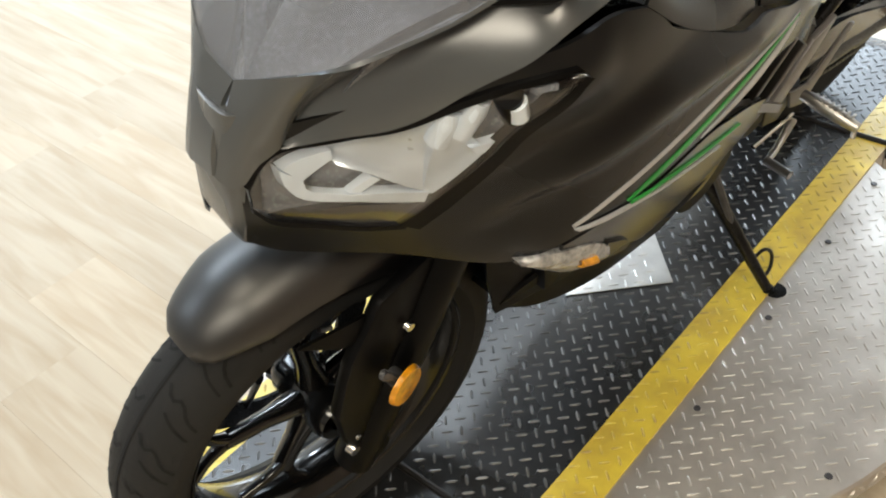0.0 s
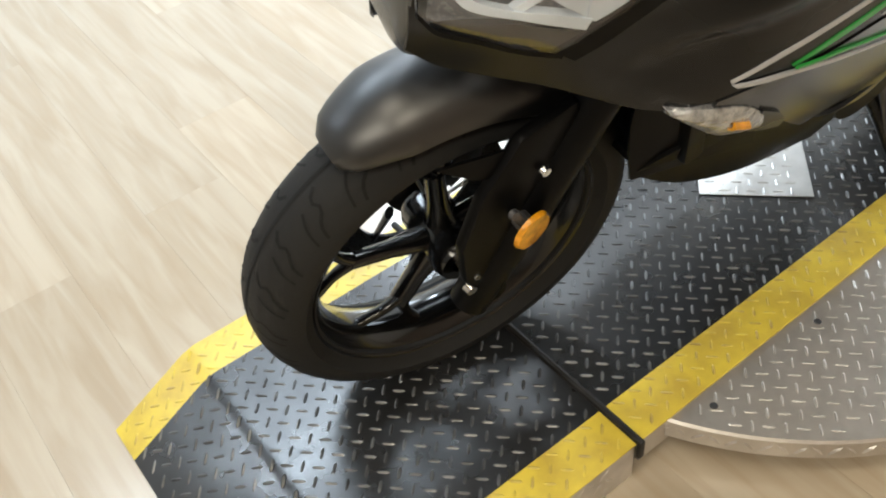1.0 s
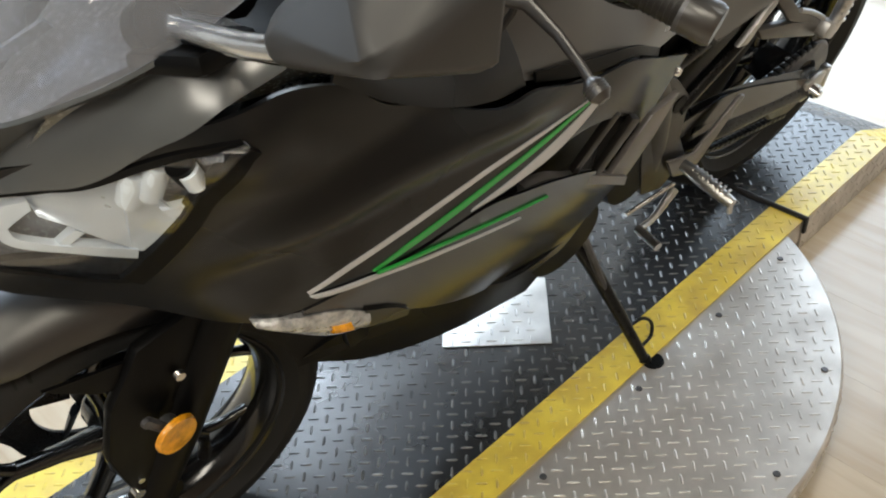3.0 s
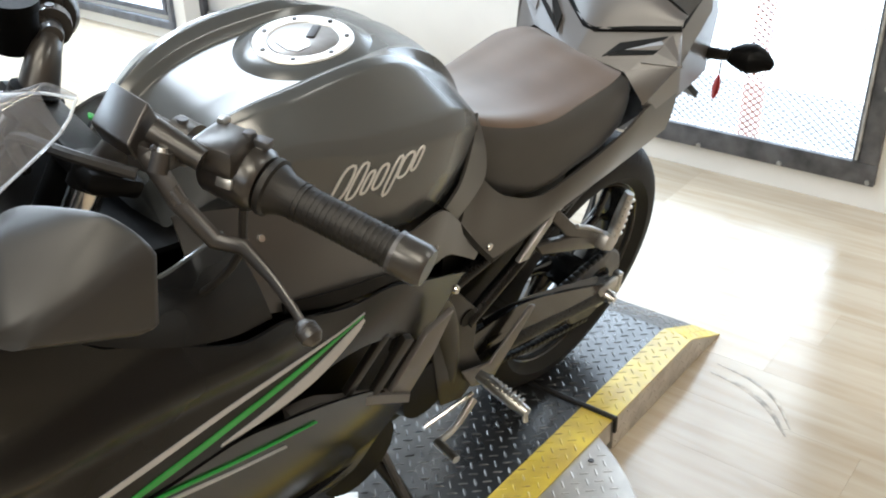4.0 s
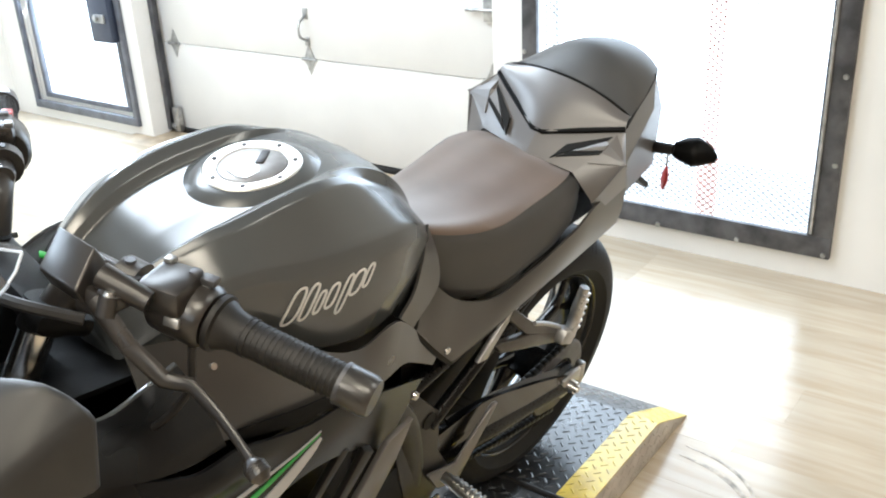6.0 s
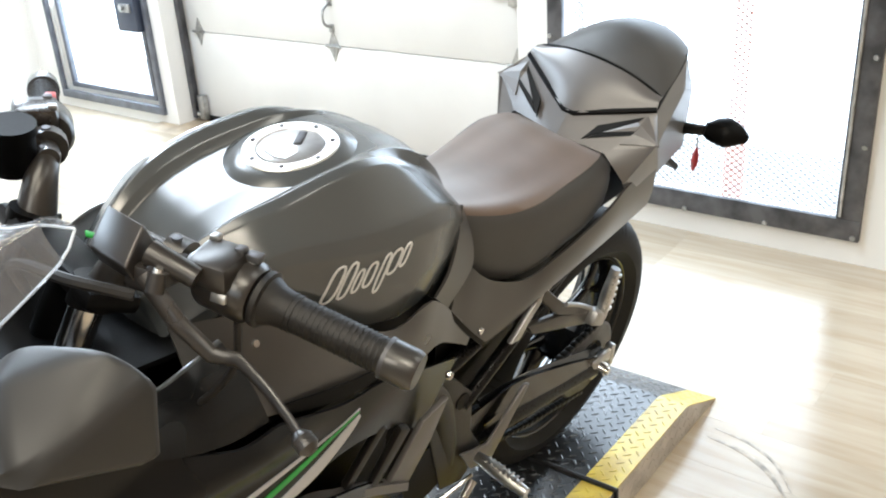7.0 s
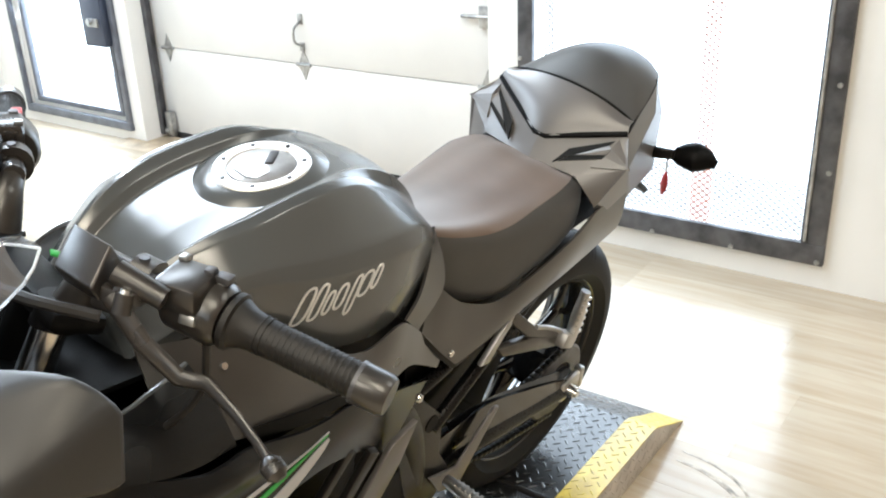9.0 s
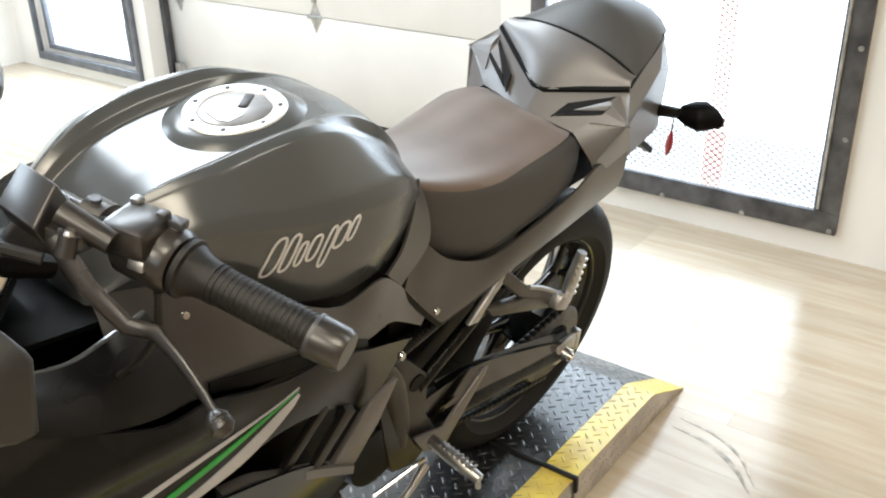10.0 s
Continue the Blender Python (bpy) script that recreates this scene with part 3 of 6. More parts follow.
WG = ((0, 0.02, 0.06, 0.10, 0.14, 0.160, 0.166, 0.163, 0.154, 0.14),
      (0, 0.03, 0.09, 0.15, 0.19, 0.212, 0.216, 0.208, 0.189, 0.157),
      (0.01, 0.05, 0.115, 0.19, 0.228, 0.242, 0.238, 0.222, 0.196, 0.158),
      (0.02, 0.07, 0.13, 0.185, 0.23, 0.245, 0.242, 0.225, 0.198, 0.16),
      (0, 0.055, 0.145, 0.20, 0.228, 0.236, 0.226, 0.20, 0.18, 0.15),
      (0, 0.03, 0.13, 0.222, 0.232, 0.225, 0.19, 0.17, 0.16, 0.14),
      (0, 0, 0.07, 0.17, 0.205, 0.195, 0.17, 0.15, 0.14, 0.13))


def hermite(xs, ys, x):
    n = len(xs)
    x = min(max(x, xs[0]), xs[-1])
    i = max(j for j in range(n - 1) if xs[j] <= x or j == 0)
    slope = lambda k: (ys[min(k + 1, n - 1)] - ys[max(k - 1, 0)]) / (xs[min(k + 1, n - 1)] - xs[max(k - 1, 0)])
    h = xs[i + 1] - xs[i]
    s = (x - xs[i]) / h
    return (2 * s**3 - 3 * s * s + 1) * ys[i] + (s**3 - 2 * s * s + s) * h * slope(i) + (3 * s * s - 2 * s**3) * ys[i + 1] + (s**3 - s * s) * h * slope(i + 1)


CREASE = ((0.0, 0.68), (0.088, 0.757), (0.139, 0.803), (0.217, 0.832), (0.294, 0.837), (0.419, 0.822), (0.60, 0.79))   # swage line of the side panel


def half_width(x, z):
    d = z - hermite([p[0] for p in CREASE], [p[1] for p in CREASE], x)
    swage = max(0.0, 1 - abs(d) / 0.045)
    swage = swage * swage * (3 - 2 * swage)
    fade = min(1.0, max(0.0, (x - 0.06) / 0.08)) * min(1.0, max(0.0, (0.58 - x) / 0.15))
    return hermite(ZS, [hermite(XS, r, x) for r in WG], z) + 0.017 * fade * swage


def panel(A, B, nu=24, nv=8, off=0.0, thick=0.004, straight=False, swell=0.0, skip=None, slope=0.0):
    """A shell on the fairing's left side between an upper edge A and a lower edge B, both of (x, z)."""
    a = curve([(x, z, 0) for x, z in A], nu, straight)
    b = curve([(x, z, 0) for x, z in B], nu, straight)
    V, F = [], []
    for layer in (0, 1):
        for i in range(nu + 1):
            for j in range(nv + 1):
                p = a[i].lerp(b[i], j / nv)
                s = swell * 4 * (j / nv) * (1 - j / nv) - slope * (1 - j / nv)
                V.append((p.x, -(half_width(p.x, p.y) + off + s - layer * thick), p.y))
    m = (nu + 1) * (nv + 1)
    at = lambda i, j, k: k * m + i * (nv + 1) + j
    for i in range(nu):
        for j in range(nv):
            if skip:
                c = (a[i].lerp(b[i], (j + 0.5) / nv) + a[i + 1].lerp(b[i + 1], (j + 0.5) / nv)) / 2
                if skip(c.x, c.y):
                    continue
            F.append((at(i, j, 0), at(i + 1, j, 0), at(i + 1, j + 1, 0), at(i, j + 1, 0)))
            F.append((at(i, j, 1), at(i, j + 1, 1), at(i + 1, j + 1, 1), at(i + 1, j, 1)))
    for i in range(nu):
        F.append((at(i, 0, 0), at(i, 0, 1), at(i + 1, 0, 1), at(i + 1, 0, 0)))
        F.append((at(i, nv, 0), at(i + 1, nv, 0), at(i + 1, nv, 1), at(i, nv, 1)))
    for j in range(nv):
        F.append((at(0, j, 0), at(0, j + 1, 0), at(0, j + 1, 1), at(0, j, 1)))
        F.append((at(nu, j, 0), at(nu, j, 1), at(nu, j + 1, 1), at(nu, j + 1, 0)))
    return V, F


# side fairing, belly
TOP = [(-0.078, 0.850), (-0.04, 0.858), (0.01, 0.886), (0.06, 0.931), (0.15, 0.962), (0.213, 0.95), (0.264, 0.907), (0.39, 0.845), (0.46, 0.832), (0.57, 0.787), (0.66, 0.767), (0.865, 0.655)]
MID = [(-0.078, 0.715), (-0.045, 0.692), (0.047, 0.677), (0.124, 0.672), (0.17, 0.69), (0.20, 0.702), (0.30, 0.712), (0.394, 0.714), (0.485, 0.722), (0.585, 0.712), (0.69, 0.66), (0.752, 0.602)]
# headlamp opening: upper and lower edge
HL_A = [(-0.0735, 0.792), (-0.062, 0.8175), (-0.047, 0.835), (-0.025, 0.8425), (-0.005, 0.851), (0.018, 0.864), (0.042, 0.885), (0.060, 0.902), (0.082, 0.922), (0.105, 0.935), (0.122, 0.938)]
HL_B = [(-0.0735, 0.768), (-0.060, 0.751), (-0.030, 0.744), (0.006, 0.732), (0.036, 0.733), (0.053, 0.765), (0.080, 0.830), (0.097, 0.885), (0.113, 0.927), (0.121, 0.935)]


def in_lamp(x, z):
    return HL_A[0][0] < x < 0.121 and hermite([p[0] for p in HL_B], [p[1] for p in HL_B], x) - 0.001 < z < hermite([p[0] for p in HL_A], [p[1] for p in HL_A], x) + 0.001


def fuller(vf):
    """The far cheek of the nose stands out a little further."""
    out = []
    for x, y, z in vf[0]:
        g = min(1.0, max(0.0, (0.07 - x) / 0.14)) * min(1.0, max(0.0, y / 0.015))
        out.append((x - 0.004 * g, y + 0.030 * g, z))
    return out, vf[1]


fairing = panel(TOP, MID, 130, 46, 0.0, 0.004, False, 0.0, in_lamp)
part("side_fairing", fairing, M_BODY, bike, "graphite side fairing panel, shade put into its paint")
part("side_fairing", fuller(mirrored(fairing)), M_BODY, bike, "graphite side fairing panel, shade put into its paint")
BELLY_T = [(0.165, 0.685), (0.20, 0.70), (0.30, 0.708), (0.394, 0.708), (0.47, 0.68), (0.552, 0.643), (0.64, 0.594), (0.70, 0.54), (0.768, 0.474)]
BELLY_B = [(0.165, 0.668), (0.246, 0.627), (0.366, 0.525), (0.46, 0.44), (0.542, 0.39), (0.60, 0.372), (0.673, 0.365), (0.72, 0.40), (0.765, 0.466)]
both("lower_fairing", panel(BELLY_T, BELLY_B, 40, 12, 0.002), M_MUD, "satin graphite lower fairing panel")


def ruled(A, B, nu=20, nv=6, thick=0.0035, bulge=(0, 0, 0), straight=False):
    """A shell between two edges in space, bowed by bulge in the middle."""
    a, b = curve(A, nu, straight), curve(B, nu, straight)
    g = Vector(bulge)
    grid = [[a[i].lerp(b[i], j / nv) + g * (4 * (j / nv) * (1 - j / nv)) for j in range(nv + 1)] for i in range(nu + 1)]
    V, F = [], []
    nrm = []
    for i in range(nu + 1):
        for j in range(nv + 1):
            du = grid[min(i + 1, nu)][j] - grid[max(i - 1, 0)][j]
            dv = grid[i][min(j + 1, nv)] - grid[i][max(j - 1, 0)]
            n = du.cross(dv)
            nrm.append(n.normalized() if n.length > 1e-9 else Vector((0, 0, 1)))
    m = (nu + 1) * (nv + 1)
    for k in (0, 1):
        for i in range(nu + 1):
            for j in range(nv + 1):
                V.append(grid[i][j] + nrm[i * (nv + 1) + j] * thick * k)
    at = lambda i, j, k: k * m + i * (nv + 1) + j
    for i in range(nu):
        for j in range(nv):
            F += [(at(i, j, 0), at(i + 1, j, 0), at(i + 1, j + 1, 0), at(i, j + 1, 0)), (at(i, j, 1), at(i, j + 1, 1), at(i + 1, j + 1, 1), at(i + 1, j, 1))]
        F += [(at(i, 0, 0), at(i, 0, 1), at(i + 1, 0, 1), at(i + 1, 0, 0)), (at(i, nv, 0), at(i + 1, nv, 0), at(i + 1, nv, 1), at(i, nv, 1))]
    for j in range(nv):
        F += [(at(0, j, 0), at(0, j + 1, 0), at(0, j + 1, 1), at(0, j, 1)), (at(nu, j, 0), at(nu, j, 1), at(nu, j + 1, 1), at(nu, j + 1, 0))]
    return V, F


def bolt(p, d, r=0.006, h=0.004):
    return tube([Vector(p), Vector(p) + Vector(d).normalized() * h], [r, r * 0.8], 10)


# ---- nose, lamps, screen ----
nose_rows = []
for z, x, w in ((0.700, -0.074, 0.016), (0.74, -0.086, 0.022), (0.80, -0.087, 0.022), (0.85, -0.080, 0.016), (0.872, -0.078, 0.016)):
    nose_rows.append([(x + 0.010 * (q / 4) ** 2, w * q / 4, z) for q in range(-4, 5)])
nose_back = [[(v[0] + 0.02, v[1], v[2]) for v in reversed(r)] for r in nose_rows]
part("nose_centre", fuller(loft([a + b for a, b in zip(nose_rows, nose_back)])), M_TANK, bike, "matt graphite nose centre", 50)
# headlamps
def lamp_wall(deep):
    """The side wall round the lamp's opening, from the lens back to the housing."""
    ring = curve([(x, z, 0) for x, z in HL_A], 30) + list(reversed(curve([(x, z, 0) for x, z in HL_B], 30)))
    return loft([[(p.x, -(half_width(p.x, p.y) + o), p.y) for p in ring] for o in (0.004, -deep)], True, False)


for flip in (False, True):
    side = (lambda v: fuller(mirrored(v))) if flip else (lambda v: v)
    lamp = part("headlamp", side(panel(HL_A, HL_B, 30, 10, -0.020, 0.004)), M_GREYL, bike, "grey headlamp housing with silver reflector")
    part("lamp_wall", side(lamp_wall(0.022)), M_GREYL, lamp)
    part("surround", side(panel([(x - 0.002, z + 0.0025) for x, z in HL_A], [(x + 0.001, z - 0.002) for x, z in HL_A], 40, 3, 0.005, 0.009)), M_BLK, lamp, "black gap round the lamp")
    part("surround", side(panel([(x - 0.006, z + 0.003) for x, z in HL_B[4:]], [(x + 0.009, z - 0.005) for x, z in HL_B[4:]], 24, 4, 0.006, 0.010)), M_BLK, lamp)
    part("surround", side(panel([(x, z + 0.002) for x, z in HL_B[:5]], [(x, z - 0.005) for x, z in HL_B[:5]], 20, 2, 0.005, 0.009)), M_BLK, lamp)
    part("reflector", side(panel([(-0.015, 0.841), (0.009, 0.855), (0.035, 0.872), (0.060, 0.888)], [(-0.012, 0.818), (0.009, 0.808), (0.030, 0.794), (0.047, 0.784)], 16, 12, 0.0, 0.004, False, -0.012)), M_BOWL, lamp, "bright silver reflector bowl")
    part("reflector_side", side(panel([(0.046, 0.868), (0.056, 0.872), (0.074, 0.850)], [(0.044, 0.784), (0.050, 0.782), (0.076, 0.838)], 10, 8, 0.001, 0.010, False, -0.006)), M_BOWL, lamp)
    part("light_guide", side(panel([(-0.048, 0.813), (-0.036, 0.824), (-0.015, 0.836)], [(-0.037, 0.800), (-0.027, 0.812), (-0.015, 0.826)], 10, 2, 0.002, 0.014)), M_SILVB, lamp, "white light guide")
    part("light_guide", side(panel([(-0.036, 0.801), (-0.034, 0.790), (-0.023, 0.786), (-0.003, 0.783), (0.019, 0.785), (0.047, 0.786)], [(-0.050, 0.812), (-0.048, 0.793), (-0.038, 0.779), (-0.002, 0.773), (0.021, 0.771), (0.046, 0.770)], 20, 2, 0.002, 0.014)), M_SILVB, lamp)
    part("light_guide", side(panel([(-0.006, 0.784), (0.009, 0.806)], [(0.001, 0.782), (0.014, 0.803)], 6, 2, 0.000, 0.010)), M_SILVB, lamp)
    for u0, u1, r in (((0.050, 0.850), (0.057, 0.886), 0.012), ((0.064, 0.860), (0.072, 0.900), 0.011)):
        p, q = (Vector((u[0], -(half_width(*u) - 0.010), u[1])) for u in (u0, u1))
        part("bulb_housing", side(tube([p, p.lerp(q, 0.7), q], [r, r, r * 0.8], 16)), M_SILVB, lamp, "silver bulb housing")
    p = Vector((0.086, -(half_width(0.086, 0.900) - 0.006), 0.900))
    part("bulb_ring", side(tube([p + Vector((-0.006, 0, 0.012)), p + Vector((0.006, 0, -0.014))], 0.0125, 16)), M_BLK, lamp, "black bulb ring")
    part("bulb_cap", side(tube([p + Vector((-0.003, -0.006, 0.008)), p + Vector((0.004, -0.006, -0.011))], 0.0100, 16)), M_SILVB, lamp)
    part("lamp_arm", side(panel([(0.066, 0.848), (0.09, 0.861), (0.100, 0.875)], [(0.072, 0.838), (0.093, 0.852), (0.103, 0.868)], 8, 2, 0.002, 0.010)), M_SILVB, lamp)
    part("position_lamp", side(panel([(0.093, 0.922), (0.101, 0.926), (0.108, 0.928)], [(0.094, 0.915), (0.101, 0.919), (0.107, 0.921)], 6, 2, 0.001, 0.008, False, 0.003)), M_GREYL, lamp, "small position bulb")
    part("lamp_ledge", side(panel([(-0.060, 0.750), (-0.039, 0.760), (-0.003, 0.766), (0.045, 0.765)], [(-0.060, 0.744), (-0.035, 0.738), (-0.003, 0.733), (0.034, 0.730)], 14, 4, 0.0, 0.012)), M_GLOSS, lamp, "dark glossy lower ledge")
    lens = part("lens", side(panel(HL_A, HL_B, 30, 10, 0.0045, 0.002, False, 0.005)), M_LENS, lamp, "clear lens")
    lens.visible_shadow = False
    # indicator
    ind = part("front_indicator", side(panel([(0.118, 0.680), (0.16, 0.676), (0.20, 0.668), (0.238, 0.640)], [(0.120, 0.672), (0.16, 0.640), (0.20, 0.612), (0.235, 0.608)], 14, 6, 0.004, 0.008, swell=0.008)), M_CRYST, bike, "clear front indicator with orange bulb")
    part("indicator_bulb", side(panel([(0.19, 0.652), (0.212, 0.645)], [(0.19, 0.636), (0.212, 0.629)], 6, 4, 0.010, 0.004, swell=0.008)), M_ORANGE, ind, "orange bulb")
    part("indicator_surround", side(panel([(0.232, 0.648), (0.27, 0.622), (0.30, 0.59)], [(0.234, 0.606), (0.27, 0.588), (0.30, 0.575)], 8, 3, 0.006, 0.004)), M_BODY, ind)
    # brow over the lamp, carried up to the mirror foot
    COWL_A = [(-0.048, 0.838), (-0.035, 0.855), (-0.017, 0.881), (0.021, 0.923), (0.075, 0.966), (0.117, 0.995), (0.150, 1.004)]
    COWL_B = [(-0.046, 0.838), (-0.024, 0.846), (0.012, 0.863), (0.039, 0.889), (0.062, 0.918), (0.078, 0.935), (0.117, 0.966), (0.172, 0.984)]
    part("upper_cowl", side(panel(COWL_A, COWL_B, 36, 10, 0.008, 0.007, False, 0.004, None, 0.020)), M_TANK, bike, "raised graphite cowl edge under the screen")
    part("cowl_gap", side(panel([(x - 0.002, z + 0.003) for x, z in COWL_A[2:]], [(x, z - 0.004) for x, z in COWL_A[2:]], 24, 1, -0.013, 0.004)), M_BLK, bike)
    # stripes
    W_U = [(0.1688, 0.7145), (0.214, 0.742), (0.2923, 0.7615), (0.3842, 0.7708), (0.4942, 0.7695), (0.5573, 0.7672), (0.59, 0.7675)]
    W_L = [(0.171, 0.71), (0.22, 0.736), (0.296, 0.754), (0.385, 0.764), (0.495, 0.765), (0.558, 0.765), (0.59, 0.766)]
    part("pale_stripe", side(panel(W_U, W_L, 26, 2, 0.0012, 0.002)), M_SILV, bike, "pale grey stripe")
    G_U = [(0.236, 0.716), (0.292, 0.733), (0.387, 0.748), (0.477, 0.757), (0.553, 0.763), (0.588, 0.765)]
    G_L = [(0.2384, 0.713), (0.3004, 0.7252), (0.3924, 0.7402), (0.4824, 0.751), (0.5548, 0.7606), (0.588, 0.7638)]
    part("green_stripe", side(panel(G_U, G_L, 24, 2, 0.0016, 0.002)), M_GREEN, bike, "bright green stripe")
    part("pale_stripe", side(panel([(0.370, 0.722), (0.427, 0.728), (0.490, 0.739), (0.562, 0.756), (0.588, 0.760)], [(0.368, 0.719), (0.433, 0.715), (0.508, 0.719), (0.575, 0.745), (0.590, 0.756)], 18, 2, 0.0014, 0.002)), M_SILV, bike)
    part("pale_stripe", side(panel([(0.170, 0.710), (0.234, 0.710), (0.314, 0.688), (0.388, 0.661), (0.470, 0.633)], [(0.175, 0.706), (0.242, 0.703), (0.322, 0.680), (0.396, 0.655), (0.472, 0.630)], 20, 2, 0.0045, 0.003)), M_SILV, bike)
    part("green_stripe", side(panel([(0.242, 0.714), (0.311, 0.702), (0.384, 0.679), (0.440, 0.661), (0.520, 0.636)], [(0.240, 0.711), (0.312, 0.6985), (0.386, 0.676), (0.441, 0.659), (0.520, 0.635)], 18, 2, 0.0052, 0.003)), M_GREEN, bike)
    part("fairing_screw", side(bolt((0.843, -0.163, 0.637), (0.1, -1, 0), 0.008)), M_CHROME, bike, "bright screw")
    # black sheet standing in for the shade behind the opening, radiator side
    part("opening_shade_sheet", side(ruled([(0.30, -0.17, 0.70), (0.50, -0.16, 0.73), (0.80, -0.12, 0.66)], [(0.34, -0.12, 0.50), (0.50, -0.11, 0.45), (0.74, -0.12, 0.46)], 10, 4, 0.006)), M_BLK, bike)

# screen
SC_B = [(-0.056, 0, 0.896), (-0.045, -0.042, 0.915), (-0.031, -0.075, 0.928), (-0.016, -0.103, 0.940), (0.017, -0.133, 0.961), (0.057, -0.159, 0.983), (0.16, -0.184, 1.030), (0.272, -0.178, 1.092)]
SC_T = [(0.20, 0, 1.150), (0.208, -0.04, 1.147), (0.218, -0.075, 1.138), (0.232, -0.105, 1.125), (0.246, -0.130, 1.110), (0.272, -0.150, 1.112), (0.290, -0.170, 1.111)]
nose_low = [(-0.088, 0, 0.802), (-0.081, -0.022, 0.797)] + [(x, -half_width(x, z) + o, z) for x, z, o in ((-0.064, 0.820, -0.005), (-0.048, 0.838, -0.004), (-0.035, 0.856, 0.006), (-0.017, 0.881, 0.013), (0.021, 0.923, 0.013), (0.075, 0.966, 0.013), (0.117, 0.995, 0.013))]
nose_top = ruled(nose_low, SC_B[:6] + [(0.105, -0.176, 1.004)], 30, 6, 0.004, (-0.003, -0.002, 0.003))
part("nose_top", nose_top, M_TANK, bike, "graphite nose face under the screen", 50)
part("nose_top", fuller(mirrored(nose_top)), M_TANK, bike, "graphite nose face under the screen", 50)
full_b = [(x, -y, z) for x, y, z in reversed(SC_B[1:])] + SC_B
full_t = [(x, -y, z) for x, y, z in reversed(SC_T[1:])] + SC_T
screen = part("windscreen", fuller(ruled(full_b, full_t, 40, 14, 0.003, (-0.02, 0, 0.028))), M_SMOKE, bike, "smoked clear windscreen", 60)
screen.visible_shadow = False
# silver tubes along the rim draw the gleam of the clear edge
part("screen_edge_gleam", fuller(tube(curve(full_t, 48), 0.0013, 6)), M_SILVB, screen, "silver line for the gleam on the clear screen edge")
for q in (1, -1):
    part("screen_edge_gleam", fuller(tube(curve([(x, -y * q, z) for x, y, z in SC_B[6:]] + [(SC_T[-1][0], -SC_T[-1][1] * q, SC_T[-1][2])], 10), 0.0013, 6)), M_SILVB, screen)
UPRIGHT[:] = [0.0, 0.0]
part("screen_brace", ruled([(-0.018, 0.030, 0.957), (0.006, -0.030, 0.953), (0.052, -0.048, 0.985)], [(-0.008, 0.030, 0.962), (0.006, -0.030, 0.966), (0.046, -0.048, 0.994)], 10, 2, 0.004, (0, 0, 0), True), M_GREYL, bike, "pale grey brace behind the screen")
UPRIGHT[:] = [0.02, 0.04]
part("instrument_cluster", join(box((0.20, 0, 1.0), (0.09, 0.20, 0.11), 0.02, (0, 30, 0)), box((0.235, 0, 1.03), (0.03, 0.16, 0.08), 0.01, (0, 30, 0))), M_BLK, bike, "black instrument cluster")
part("inner_cowl", ruled([(-0.02, 0.05, 0.84), (-0.03, 0, 0.86), (-0.02, -0.05, 0.84)], [(0.20, 0.15, 0.95), (0.18, 0, 0.94), (0.20, -0.15, 0.95)], 10, 6, 0.004), M_GREYL, bike)
for q in (-1, 1):
    part("inner_cowl_side", ruled([(-0.02, 0.05 * q, 0.85), (0.10, 0.13 * q, 0.90), (0.30, 0.16 * q, 0.90)], [(0.02, 0.10 * q, 0.93), (0.12, 0.165 * q, 0.98), (0.30, 0.19 * q, 0.895)], 10, 3, 0.003), M_GREYL, bike)



def hull(P, bev):
    """The convex body round the points P, with rounded edges."""
    bm = bmesh.new()
    for p in P:
        bm.verts.new(p)
    r = bmesh.ops.convex_hull(bm, input=bm.verts[:])
    bmesh.ops.delete(bm, geom=[v for v in bm.verts if not v.link_faces], context="VERTS")
    bmesh.ops.dissolve_limit(bm, angle_limit=radians(6), verts=bm.verts[:], edges=bm.edges[:])
    bmesh.ops.bevel(bm, geom=bm.edges[:], offset=bev, segments=3, affect="EDGES", profile=0.5, clamp_overlap=True)
    bm.verts.index_update()
    vf = [v.co.copy() for v in bm.verts], [tuple(v.index for v in f.verts) for f in bm.faces]
    bm.free()
    return vf


# lip round the cockpit
UPRIGHT[:] = [0.0, 0.0]
# slats and frame in the side opening
for q in (-1, 1):
    f = (lambda v: v) if q < 0 else mirrored
    for top_a, top_b, low_b, low_a in (((0.639, 0.703), (0.653, 0.698), (0.596, 0.624), (0.583, 0.631)), ((0.685, 0.672), (0.704, 0.661), (0.651, 0.589), (0.636, 0.598))):
        part("louvre", f(plate([(x, -0.205, z) for x, z in (top_a, top_b, low_b, low_a)], (0.004, 0.012, 0), 0.0015)), M_FRAMEG, bike, "graphite slat")
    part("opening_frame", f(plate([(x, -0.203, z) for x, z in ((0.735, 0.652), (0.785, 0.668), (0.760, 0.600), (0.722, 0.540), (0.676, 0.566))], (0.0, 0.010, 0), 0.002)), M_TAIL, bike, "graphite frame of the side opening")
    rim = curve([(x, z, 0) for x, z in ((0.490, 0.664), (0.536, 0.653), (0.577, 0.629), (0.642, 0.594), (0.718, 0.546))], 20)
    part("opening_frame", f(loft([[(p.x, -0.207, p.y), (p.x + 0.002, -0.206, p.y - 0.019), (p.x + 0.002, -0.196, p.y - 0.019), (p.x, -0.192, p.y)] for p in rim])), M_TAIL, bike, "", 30)
